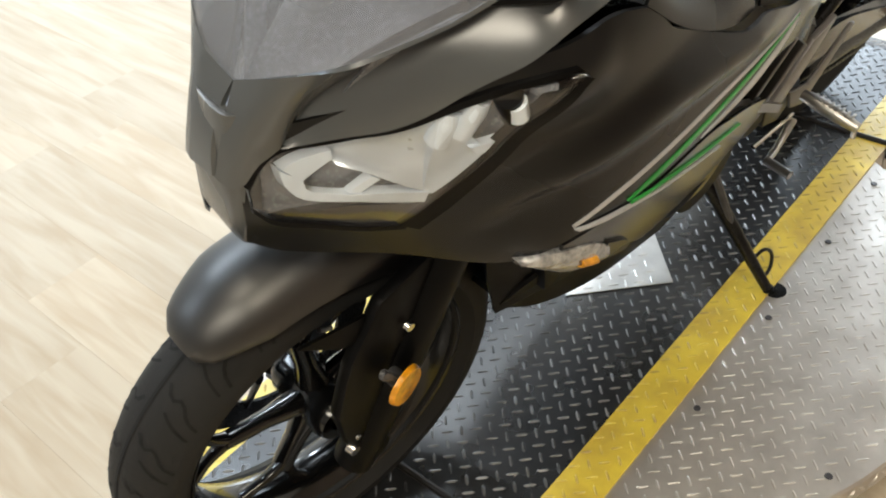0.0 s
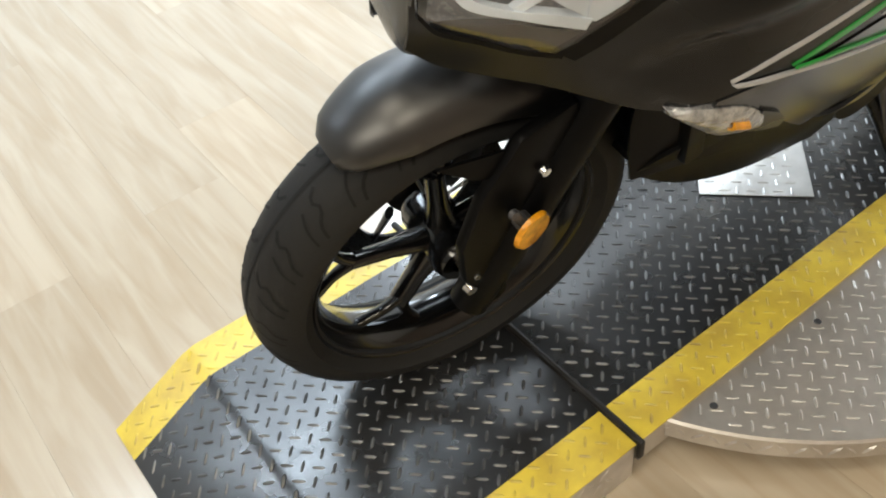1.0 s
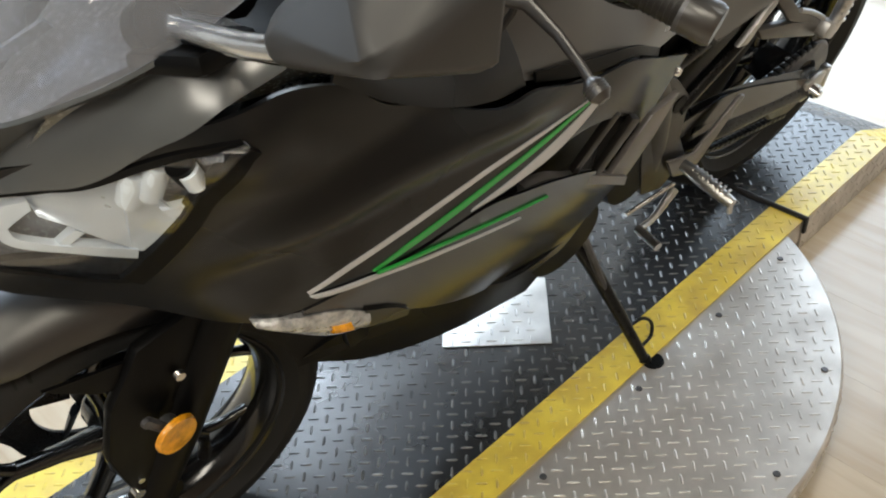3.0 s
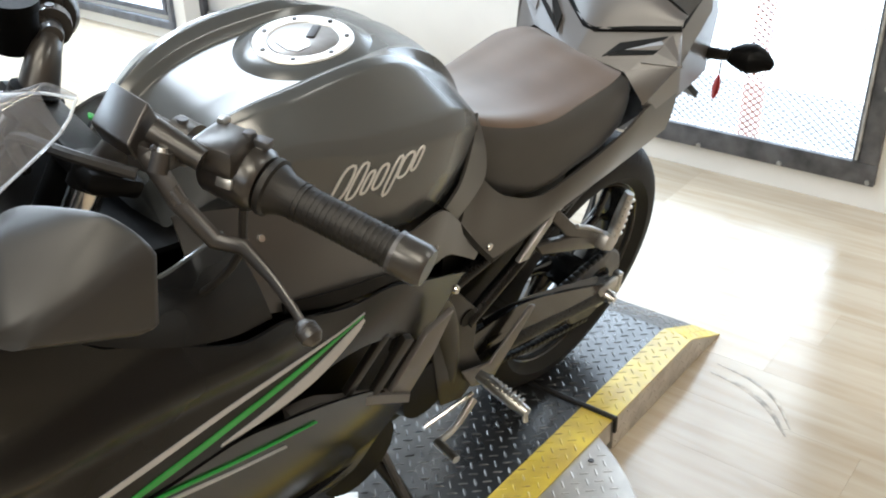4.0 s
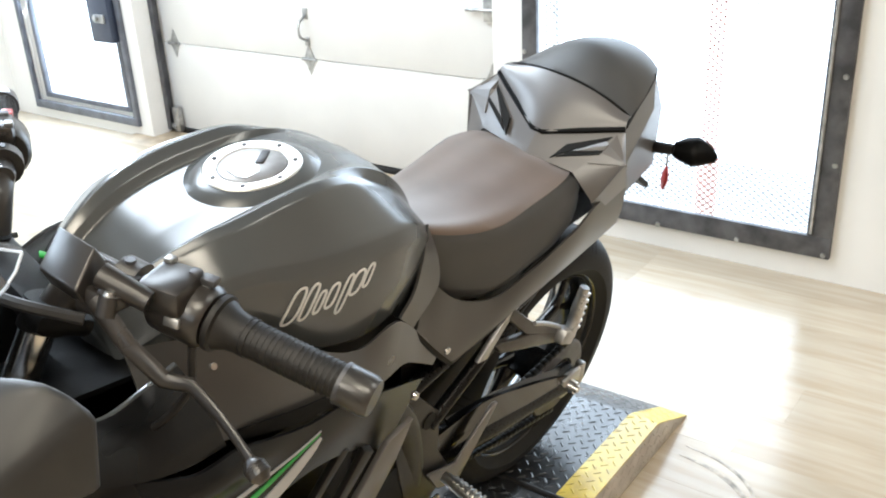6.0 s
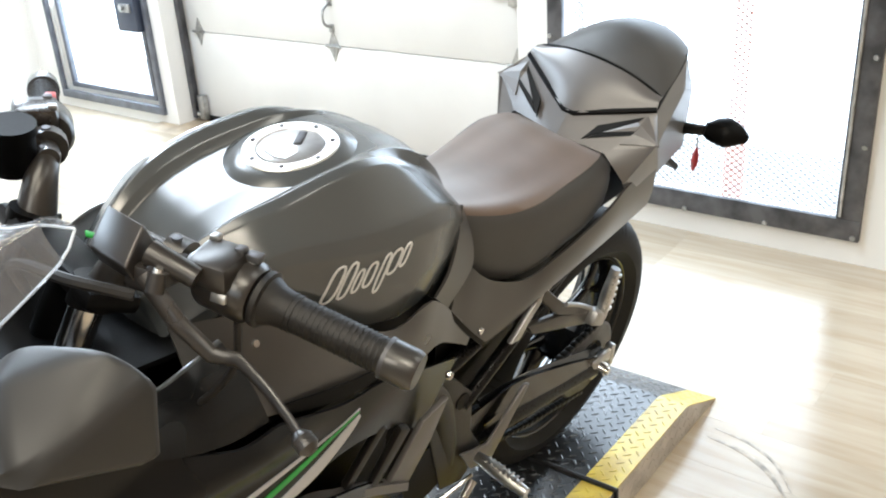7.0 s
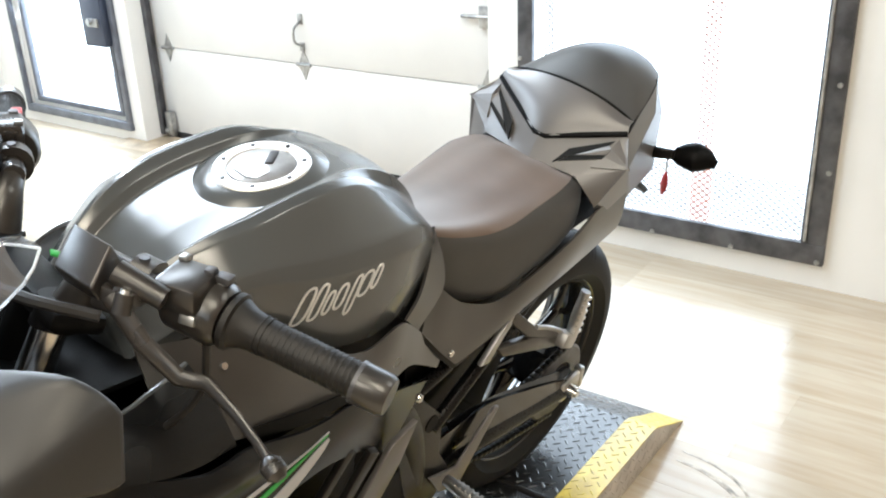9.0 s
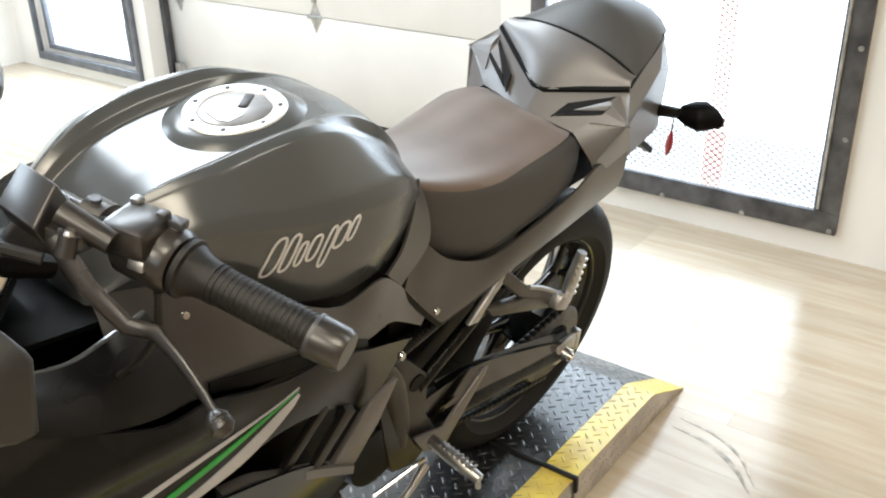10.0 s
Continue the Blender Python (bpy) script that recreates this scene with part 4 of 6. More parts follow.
LIP = [(0.205, -0.205, 0.965), (0.264, -0.213, 0.919), (0.33, -0.2165, 0.882), (0.392, -0.2135, 0.857), (0.45, -0.204, 0.842)], [(0.225, -0.176, 0.985), (0.285, -0.168, 0.940), (0.34, -0.164, 0.919), (0.385, -0.160, 0.925), (0.43, -0.148, 0.925)]
both("cockpit_lip", ruled(*LIP, 24, 6, 0.003, (0, -0.006, 0.006)), M_BODY, "graphite cockpit shoulder")
both("cockpit_edge", tube(curve(LIP[1], 24), 0.0035, 8), M_TANK, "thin cockpit edge")
UPRIGHT[:] = [0.02, 0.04]
# mirrors
for q in (-1, 1):
    f = (lambda v: v) if q < 0 else (lambda v: mirrored(v))
    UPRIGHT[:] = [0.0, 0.0]
    mir = part("mirror", f(hull([(0.112, -0.268, 1.066), (0.110, -0.256, 1.090), (0.140, -0.256, 1.110), (0.178, -0.280, 1.152), (0.168, -0.262, 1.075), (0.200, -0.335, 1.168), (0.221, -0.364, 1.156), (0.214, -0.376, 1.090), (0.125, -0.357, 1.112), (0.150, -0.300, 1.146)], 0.009)), M_MIRR, bike, "rounded graphite mirror housing", 50)
    part("mirror_glass", f(plate([(0.178, -0.282, 1.088), (0.208, -0.356, 1.100), (0.211, -0.349, 1.140), (0.186, -0.292, 1.138)], (0.003, 0.0, 0))), M_CHROME, mir, "mirror glass", 0)
    UPRIGHT[:] = [0.02, 0.04]
    part("mirror_stem", f(tube([(0.108, -0.135, 1.000), (0.112, -0.19, 1.022), (0.120, -0.255, 1.046), (0.128, -0.292, 1.062)], [0.0105, 0.0095, 0.0095, 0.0105], 14, 8)), M_CHROME, mir, "polished mirror stem")
    part("mirror_knuckle", f(tube([(0.100, -0.125, 0.992), (0.108, -0.142, 1.004)], [0.020, 0.024], 16)), M_BLK, mir)
    part("mirror_foot", f(box((0.12, -0.165, 0.988), (0.07, 0.08, 0.02), 0.008, (-20, 10, 20))), M_BLK, mir)

# ---- front end ----
for q in (-1, 1):
    a = FA + Vector((0, 0.092 * q, 0))
    leg = part("fork_leg", moved(join(tube([a - RAKE * 0.035, a + RAKE * 0.10, a + RAKE * 0.33], [0.026, 0.031, 0.030], 18), tube([a + RAKE * 0.02 + Vector((0, 0, -0.02)), a + RAKE * 0.02 + Vector((0, 0.02 * q, -0.02))], 0.022, 14)), STEER), M_BLK, bike, "black fork lower leg")
    part("fork_tube", moved(tube([a + RAKE * 0.32, a + RAKE * 0.76], 0.0185, 16), STEER), M_CHROME, leg, "bright fork tube")
    part("dust_seal", moved(tube([a + RAKE * 0.325, a + RAKE * 0.345], 0.026, 16), STEER), M_RUB, leg)
part("axle", moved(tube([FA + Vector((0, -0.100, 0)), FA + Vector((0, 0.100, 0))], 0.011, 14), STEER), M_ALU, bike, "bright axle end")
part("axle_nut", join(bolt((0.014, -0.094, 0.296), (0, -1, 0), 0.0135, 0.012), bolt((-0.020, -0.094, 0.322), (0, -1, 0), 0.010, 0.010), bolt((-0.012, -0.094, 0.345), (0, -1, 0), 0.006, 0.008)), M_CHROME, bike, "bright axle bolt")
part("fork_guard", plate([(-0.040, -0.100, 0.42), (-0.028, -0.100, 0.34), (0.000, -0.100, 0.272), (0.026, -0.100, 0.268), (0.052, -0.100, 0.35), (0.098, -0.098, 0.48), (0.135, -0.096, 0.56), (0.11, -0.094, 0.60), (0.03, -0.098, 0.585), (-0.018, -0.100, 0.51)], (0, 0.02, 0), 0.006), M_BLK, bike, "black fork leg guard plate")
part("guard_bolt", bolt((0.066, -0.104, 0.518), (0, -1, 0), 0.008, 0.006), M_CHROME, bike)
refl = part("side_reflector", moved(lathe([(0.0001, -0.008), (0.026, -0.007), (0.0285, -0.003), (0.0285, 0.0), (0.0001, 0.0)], 32, (0, 0, 0)), Matrix.Translation((0.036, -0.130, 0.452)) @ pose(0, 0, 0, 0, 10, 9)), M_ORANGE, bike, "round amber side reflector")
part("reflector_stay", join(tube([(0.012, -0.122, 0.49), (0.03, -0.124, 0.46)], 0.007, 8), tube([(0.036, -0.128, 0.452), (0.036, -0.108, 0.45)], 0.012, 10), bolt((0.010, -0.122, 0.492), (0, -1, 0.2), 0.007, 0.006)), M_DARKF, refl, "grey bracket")
# front mudguard: arched shell over the tyre
arch = []
for k in range(25):
    u = k / 24
    a = radians(121.5 - 67.5 * u)
    tip = min(1.0, (u / 0.22)) ** 0.5
    w = (0.070 + 0.008 * u) * (0.42 + 0.58 * tip)
    drop = (0.046 + 0.026 * u) * (0.3 + 0.7 * tip)
    R = 0.352 - 0.030 * (1 - tip) - 0.012 * u
    row = []
    for j in range(13):
        s = -1 + j / 6
        rr = R - drop * (1 - math.cos(s * 1.5))
        row.append(Vector((FA.x + rr * math.cos(a), w * math.sin(s * 1.5), FA.z + rr * math.sin(a))))
    arch.append(row)
inner = [[FA + Vector(((p - FA).x * 0.985, p.y * 0.95, (p - FA).z * 0.985)) for p in reversed(r)] for r in arch]
part("front_mudguard", moved(loft([a + b for a, b in zip(arch, inner)]), STEER), M_FEND, bike, "satin graphite front mudguard", 50)
for q in (-1, 1):
    part("mudguard_stay", ruled([(-0.07, 0.076 * q, 0.575), (0.03, 0.088 * q, 0.565), (0.145, 0.092 * q, 0.56)], [(-0.02, 0.085 * q, 0.535), (0.04, 0.096 * q, 0.52), (0.13, 0.098 * q, 0.49)], 10, 4, 0.005), M_BLK, bike, "black mudguard side stay")
cal = part("brake_caliper", join(box((0.085, 0.085, 0.36), (0.055, 0.05, 0.095), 0.01, (0, -20, 0)), box((0.06, 0.085, 0.40), (0.03, 0.06, 0.05), 0.008, (0, -20, 0))), M_BLK, bike, "black front brake caliper")
part("caliper_edge", join(tube([(-0.004, 0.050, 0.372), (0.026, 0.050, 0.290), (0.088, 0.050, 0.304)], 0.0028, 6), tube([(0.060, 0.050, 0.338), (0.082, 0.050, 0.322)], 0.004, 6)), M_CAST, cal, "bare metal edges")
part("caliper_bracket", plate([(0.0, 0.055, 0.365), (0.028, 0.055, 0.296), (0.085, 0.055, 0.308), (0.10, 0.055, 0.36), (0.05, 0.055, 0.42)], (0, 0.02, 0), 0.003), M_BLK, cal)

# yokes, bars and controls
top = FA + RAKE * 0.76
part("top_yoke", moved(join(box(top + Vector((0.01, 0, 0)), (0.06, 0.25, 0.022), 0.008, (0, 26, 0)), tube([top + Vector((0, -0.092, -0.01)), top + Vector((0.012, -0.092, 0.018))], 0.026, 16), tube([top + Vector((0, 0.092, -0.01)), top + Vector((0.012, 0.092, 0.018))], 0.026, 16)), STEER), M_BLK, bike, "black top yoke")
part("steering_stem", tube([FA + RAKE * 0.42 + Vector((0.03, 0, 0)), top + Vector((0.03, 0, 0.0))], 0.028, 14), M_BLK, bike)
part("lower_yoke", box(FA + RAKE * 0.48 + Vector((0.01, 0, 0)), (0.07, 0.25, 0.035), 0.01, (0, 26, 0)), M_BLK, bike)
for q in (-1, 1):
    f = (lambda v: v) if q < 0 else (lambda v: moved(mirrored(moved(v, STEER.inverted())), STEER))
    B0, B1 = Vector((0.385, -0.13, 1.036)), Vector((0.470, -0.388, 1.000))
    at = lambda u: B0.lerp(B1, u)
    bar = part("handlebar", f(join(tube([at(-0.05), at(0.95)], 0.011, 14), tube([(0.352, -0.092, 0.985), (0.368, -0.11, 1.02), at(0.02)], [0.022, 0.018, 0.013], 12, 6))), M_CTRL, bike, "black clip-on handlebar")
    part("grip", f(tube([at(0.45), at(0.475), at(0.50), at(0.53), at(0.60), at(0.90), at(0.905)], [0.0255, 0.0225, 0.0195, 0.0182, 0.0170, 0.0168, 0.0160], 24)), M_RUB, bar, "ribbed black rubber grip")
    for k in range(18):
        part("grip_rib", f(tube([at(0.545 + k * 0.0195), at(0.552 + k * 0.0195)], 0.0188 if k < 2 else 0.0177, 18)), M_RUB, bar)
    part("bar_end", f(tube([at(0.905), at(0.91), at(1.0), at(1.02)], [0.018, 0.0195, 0.0195, 0.017], 20)), M_CTRL, bar, "black bar end weight")
    part("switch_housing", f(join(tube([at(0.22), at(0.24), at(0.40), at(0.42)], [0.026, 0.030, 0.030, 0.026], 20), box(at(0.30) + Vector((-0.01, 0, 0.022)), (0.05, 0.045, 0.03), 0.008, (0, 0, 20)))), M_CTRL, bar, "black switch housing")
    part("switch_button", f(box(at(0.34) + Vector((0.012, -0.01, 0.032)), (0.012, 0.016, 0.008), 0.002, (0, 0, 20))), M_RED if q > 0 else M_DARKF, bar)
    part("control_clamp", f(join(tube([at(0.06), at(0.14)], 0.021, 16), box(at(0.10) + Vector((-0.03, -0.012, 0.006)), (0.055, 0.034, 0.026), 0.006, (0, 10, 20)))), M_CTRL, bar, "black lever clamp")
    part("clamp_bolt", f(bolt(at(0.1) + Vector((0.0, 0.0, 0.018)), (0, 0, 1), 0.006, 0.005)), M_DARKF, bar)
    UPRIGHT[:] = [0.0, 0.0]
    blade = [(0.340, -0.160, 1.058), (0.346, -0.198, 1.027), (0.361, -0.228, 1.000), (0.372, -0.252, 1.004), (0.370, -0.293, 0.998), (0.368, -0.323, 0.989), (0.366, -0.340, 0.983)]
    part("lever", f(tube(blade, [0.0095, 0.0090, 0.0085, 0.0072, 0.0052, 0.0045, 0.0045], 12, 0, 0.55)), M_CTRL, bar, "black flat-bladed control lever")
    part("lever_ball", f(tube([(0.366, -0.336, 0.984), (0.3655, -0.342, 0.982), (0.365, -0.352, 0.979), (0.365, -0.357, 0.977)], [0.005, 0.0098, 0.0098, 0.005], 14)), M_CTRL, bar, "knurled lever end")
    for k in range(4):
        part("ball_ridge", f(tube([(0.3655, -0.3425 - 0.0026 * k, 0.9820 - 0.0009 * k), (0.3655, -0.3437 - 0.0026 * k, 0.9816 - 0.0009 * k)], 0.0104, 12)), M_CTRL, bar)
    part("lever_pivot", f(join(tube([(0.347, -0.172, 1.064), (0.340, -0.176, 1.048)], [0.0085, 0.0085], 14), box((0.362, -0.164, 1.054), (0.040, 0.024, 0.018), 0.005, (10, 15, 20)))), M_CTRL, bar, "black lever perch")
    part("pivot_bolt", f(bolt((0.347, -0.172, 1.064), (0.35, 0.15, 0.9), 0.0052, 0.004)), M_GALV, bar, "bright pivot bolt")
    UPRIGHT[:] = [0.02, 0.04]
    for u, up_y, up_z, mat_b in ((0.27, 0.012, 0.036, M_GALV), (0.33, -0.002, 0.037, M_DARKF), (0.40, 0.006, 0.031, M_GALV)):
        part("switch_button", f(box(at(u) + Vector((0.006, up_y, up_z)), (0.010, 0.010, 0.007), 0.002, (0, 0, 20))), mat_b, bar)
    part("switch_button", f(box(at(0.36) + Vector((-0.030, -0.004, 0.006)), (0.006, 0.016, 0.010), 0.002, (0, 20, 20))), M_GALV, bar, "pale rocker switch")
    part("grip_collar", f(tube([at(0.425), at(0.435), at(0.455), at(0.462)], [0.0235, 0.0275, 0.0275, 0.024], 24)), M_RUB, bar, "raised grip collar")
    part("end_ring", f(tube([at(0.900), at(0.914)], 0.0200, 20)), M_DARKF, bar, "grey ring at the bar end")
cb = [Vector((0.334, -0.122, 1.036)), Vector((0.004, -0.052, 0.0)), Vector((0.032, 0.016, 0.024)), Vector((-0.010, 0.0, 0.022))]
part("clutch_switch_box", hull([cb[0] + cb[1] * i + cb[2] * j + cb[3] * k for i in (0, 1) for j in (0, 1) for k in (0, 1)], 0.003), M_CTRL, bike, "black square control box", 30)
part("control_neck", tube([(0.352, -0.175, 1.066), (0.372, -0.215, 1.050)], [0.012, 0.010], 14), M_CTRL, bike)
part("brake_reservoir", join(tube([(0.375, 0.15, 1.01), (0.375, 0.15, 1.055)], 0.024, 18), tube([(0.375, 0.15, 1.055), (0.375, 0.15, 1.065)], 0.026, 18)), M_BLK, bike, "black brake fluid reservoir")
part("clutch_cable", tube([(0.325, -0.19, 1.04), (0.29, -0.15, 1.05), (0.28, -0.06, 1.03), (0.31, 0.0, 0.96)], 0.0055, 8, 18), M_RUB, bike, "black control cable")
part("control_cable", tube([(0.40, -0.235, 1.0), (0.395, -0.235, 0.95), (0.37, -0.20, 0.89), (0.30, -0.16, 0.86)], 0.004, 8, 14), M_RUB, bike)
part("throttle_cable", tube([(0.40, 0.235, 1.0), (0.36, 0.22, 1.06), (0.31, 0.12, 1.06), (0.30, 0.03, 0.98)], 0.005, 8, 16), M_RUB, bike)
# added black sheet, stops bright floor showing through the dark cockpit void
part("cockpit_light_block", ruled([(0.19, 0.150, 0.930), (0.18, 0.0, 0.915), (0.19, -0.150, 0.930)], [(0.43, 0.135, 0.895), (0.43, 0.0, 0.880), (0.43, -0.135, 0.895)], 10, 6, 0.006), M_BLK, bike, "black sheet added to block light under the bars")
part("key_label", box((0.395, 0.01, 0.985), (0.028, 0.012, 0.003), 0.001, (0, 30, -20)), M_GREEN, bike, "green label")

# ---- tank ----
TC, TCZ = (0.405, 0.46, 0.52, 0.63, 0.79, 0.85, 0.93), (0.90, 0.945, 0.975, 0.963, 0.943, 0.915, 0.84)   # crease along its flank


def soft_line(P, k=0.13):
    """A chain of straight runs whose corners are rounded off."""
    out = [P[0]]
    for a, p, b in zip(P, P[1:], P[2:]):
        lerp = lambda q, r, u: (q[0] + (r[0] - q[0]) * u, q[1] + (r[1] - q[1]) * u)
        s, e = lerp(p, a, k), lerp(p, b, k)
        out += [s] + [lerp(lerp(s, p, u), lerp(p, e, u), u) for u in (0.25, 0.5, 0.75)] + [e]
    return out + [P[-1]]


TX = (0.405, 0.45, 0.50, 0.56, 0.64, 0.72, 0.79, 0.85, 0.90, 0.93)
TZ = (0.925, 0.966, 0.991, 1.004, 1.013, 1.018, 1.005, 0.968, 0.915, 0.86)
TW = (0.102, 0.125, 0.145, 0.157, 0.167, 0.168, 0.160, 0.140, 0.112, 0.09)
TB = (0.890, 0.89, 0.89, 0.865, 0.81, 0.785, 0.785, 0.79, 0.79, 0.79)
TS = (0.405, 0.45, 0.50, 0.56, 0.62, 0.68, 0.74, 0.80, 0.85, 0.90, 0.93)                 # raised shoulders beside the filler cap
TSZ = (0.938, 0.979, 1.003, 1.016, 1.0225, 1.0225, 1.006, 0.973, 0.942, 0.895, 0.85)
TSY = (0.068, 0.082, 0.098, 0.109, 0.110, 0.109, 0.100, 0.088, 0.076, 0.062, 0.05)
rings = []
for k in range(41):
    x = TX[0] + (TX[-1] - TX[0]) * k / 40
    zt, w, zb = hermite(TX, TZ, x), hermite(TX, TW, x), hermite(TX, TB, x)
    h = zt - zb
    zs, ys = hermite(TS, TSZ, x), hermite(TS, TSY, x)
    zc = min(zs - 0.02, hermite(TC, TCZ, x))
    half = soft_line([(0, zt - 0.004), (0.26 * ys, zt - 0.004), (0.70 * ys, min(zt - 0.006, zt + 0.4 * (zs - zt))), (0.80 * ys, zt + 0.35 * (zs - zt)), (0.955 * ys, zs), (1.08 * ys, zs - 0.005), (0.955 * w, zc), (1.0 * w, zc - 0.16 * (zc - zb)), (0.97 * w, zc - 0.55 * (zc - zb)), (0.90 * w, zb + 0.010), (0.5 * w, zb)])
    left = [Vector((x, -y, z)) for y, z in half]
    right = [Vector((p.x, -p.y, p.z)) for p in left]
    rings.append(left[1:] + list(reversed(right[1:])) + [left[0]])
rings = [[r[-1]] + r[:-1] for r in rings]
tank_rings = rings
tank = part("fuel_tank", loft(rings), M_TANK, bike, "graphite fuel tank, light put into its paint", 60)
CAP = pose(0.650, 0, 1.0150, 0, -4.5, 0) @ Matrix.Diagonal((1.13, 1.13, 1.0, 1.0))
cap_y = lambda prof: moved(lathe(prof, 48), CAP @ pose(0, 0, 0, 90, 0, 0))
cap = part("filler_cap", cap_y([(0.040, 0.0), (0.0555, 0.0), (0.057, 0.002), (0.055, 0.004), (0.042, 0.004), (0.040, 0.002)]), M_CAP, tank, "brushed alloy filler cap ring")
part("cap_lid", cap_y([(0.0001, 0.0), (0.039, 0.0), (0.039, 0.003), (0.036, 0.0045), (0.0001, 0.005)]), M_CAST, cap, "dull alloy lid")
part("cap_mound", cap_y([(0.0001, -0.03), (0.094, -0.020), (0.080, -0.009), (0.068, -0.0025), (0.060, 0.001), (0.0001, 0.0012)]), M_TANK, cap, "raised tank collar", 70)
part("key_cover", moved(box((0.016, 0.004, 0.0055), (0.028, 0.010, 0.003), 0.001, (0, 0, 40)), CAP), M_DARKF, cap, "dark key cover")
part("lid_step", moved(plate([(-0.030, -0.012, 0.0046), (-0.024, -0.024, 0.0046), (-0.006, -0.022, 0.0046), (0.002, -0.008, 0.0046), (-0.004, 0.006, 0.0046), (-0.014, 0.012, 0.0046), (-0.018, 0.024, 0.0046), (-0.030, 0.014, 0.0046)], (0, 0, 0.0012)), CAP), M_GALV, cap)
for k in range(7):
    a = 2 * math.pi * k / 7 + 0.3
    part("cap_bolt", moved(tube([(0.0485 * math.cos(a), 0.0485 * math.sin(a), 0.003), (0.0485 * math.cos(a), 0.0485 * math.sin(a), 0.0055)], 0.0028, 10), CAP), M_DARKF, cap)


def tank_side(x, z):
    """Where the tank's left flank lies at (x, z)."""
    at = min(39.999, max(0.0, (x - TX[0]) / (TX[-1] - TX[0]) * 40))
    k, found = int(at), []
    for ring_points in (tank_rings[k], tank_rings[k + 1]):
        half = ring_points[1:47]
        found.append(next((a.y + (b.y - a.y) * (a.z - z) / (a.z - b.z) for a, b in zip(half, half[1:]) if (a.z - z) * (b.z - z) <= 0 and a.z - b.z > 1e-6), -hermite(TX, TW, x)))
    return found[0] + (found[1] - found[0]) * (at - k)


def decal(points, width=0.0030, lift=0.0012, n=10):
    """A painted stroke on the tank's flank along (x, z) points."""
    P = curve([(x, z, 0) for x, z in points], n)
    V, F = [], []
    for i, p in enumerate(P):
        d = (P[min(i + 1, n)] - P[max(i - 1, 0)]).normalized()
        for q in (-1, 1):
            x, z = p.x - q * d.y * width / 2, p.y + q * d.x * width / 2
            for dy in (lift, lift - 0.0012):
                V.append((x, tank_side(x, z) - dy, z))
    for i in range(n):
        k = 4 * i
        F += [(k, k + 2, k + 6, k + 4), (k, k + 4, k + 5, k + 1), (k + 2, k + 3, k + 7, k + 6)]
    return V, F


# slanted white outlined emblem of seven rounded bars
for base, low, tall, wide in ((0.578, 0.885, 0.050, 0.017), (0.600, 0.886, 0.048, 0.013), (0.620, 0.889, 0.030, 0.010), (0.636, 0.890, 0.032, 0.014), (0.654, 0.874, 0.052, 0.011), (0.674, 0.893, 0.032, 0.018), (0.697, 0.896, 0.030, 0.011)):
    ringed = []
    for k in range(11):
        a = 2 * math.pi * (k / 10)
        u, v = math.copysign(abs(math.cos(a)) ** 0.7, math.cos(a)), math.copysign(abs(math.sin(a)) ** 0.7, math.sin(a))
        ringed.append((base + 0.36 * tall * (0.5 + 0.5 * v) + wide * (0.5 + 0.5 * u), low + tall * (0.5 + 0.5 * v)))
    part("emblem_stroke", decal(ringed, 0.0032, 0.0018, n=30), M_WHITE, tank, "white outlined emblem bar", 0)

# side trim between tank and fairing
for q in (-1, 1):
    f = (lambda v: v) if q < 0 else (lambda v: mirrored(v))
    part("tank_trim", f(ruled([(0.40, -0.12, 0.925), (0.47, -0.148, 0.925), (0.545, -0.166, 0.902), (0.62, -0.170, 0.842), (0.70, -0.168, 0.800), (0.77, -0.162, 0.806), (0.805, -0.154, 0.785), (0.86, -0.145, 0.730), (0.912, -0.144, 0.680)], [(0.385, -0.205, 0.850), (0.45, -0.208, 0.832), (0.53, -0.205, 0.802), (0.60, -0.200, 0.782), (0.66, -0.196, 0.766), (0.74, -0.178, 0.731), (0.80, -0.164, 0.722), (0.845, -0.155, 0.694), (0.888, -0.150, 0.664)], 30, 6, -0.004)), M_TRIM, bike, "graphite trim panel under the tank")
    part("trim_gap", f(ruled([(0.47, -0.211, 0.838), (0.56, -0.208, 0.812), (0.66, -0.198, 0.782), (0.74, -0.181, 0.735)], [(0.47, -0.214, 0.826), (0.56, -0.212, 0.794), (0.66, -0.2, 0.768), (0.74, -0.184, 0.722)], 14, 2, -0.003)), M_BLK, bike)
    part("trim_slit", f(ruled([(0.79, -0.146, 0.800), (0.85, -0.139, 0.742), (0.926, -0.138, 0.668)], [(0.80, -0.146, 0.812), (0.86, -0.139, 0.754), (0.936, -0.138, 0.680)], 10, 2, -0.003)), M_BLK, bike)
    # black sheet added for the shaded space behind the subframe
    part("subframe_dark_sheet", f(ruled([(0.86, -0.118, 0.66), (0.97, -0.116, 0.645), (1.08, -0.112, 0.655)], [(0.90, -0.104, 0.42), (1.00, -0.104, 0.44), (1.10, -0.104, 0.50)], 12, 6, 0.004)), M_BLK, bike, "black sheet added to darken behind the subframe")
    part("trim_screw", f(bolt((0.472, -0.171, 0.898), (0, -1, 0.6), 0.005, 0.003)), M_CHROME, bike, "bright screw")
    part("knee_panel", f(ruled([(0.868, -0.128, 0.905), (0.848, -0.142, 0.86), (0.826, -0.151, 0.82), (0.800, -0.153, 0.793)], [(0.880, -0.118, 0.895), (0.902, -0.128, 0.835), (0.902, -0.134, 0.790), (0.842, -0.145, 0.752)], 16, 6, -0.004)), M_SIDE, bike, "graphite panel behind the tank")
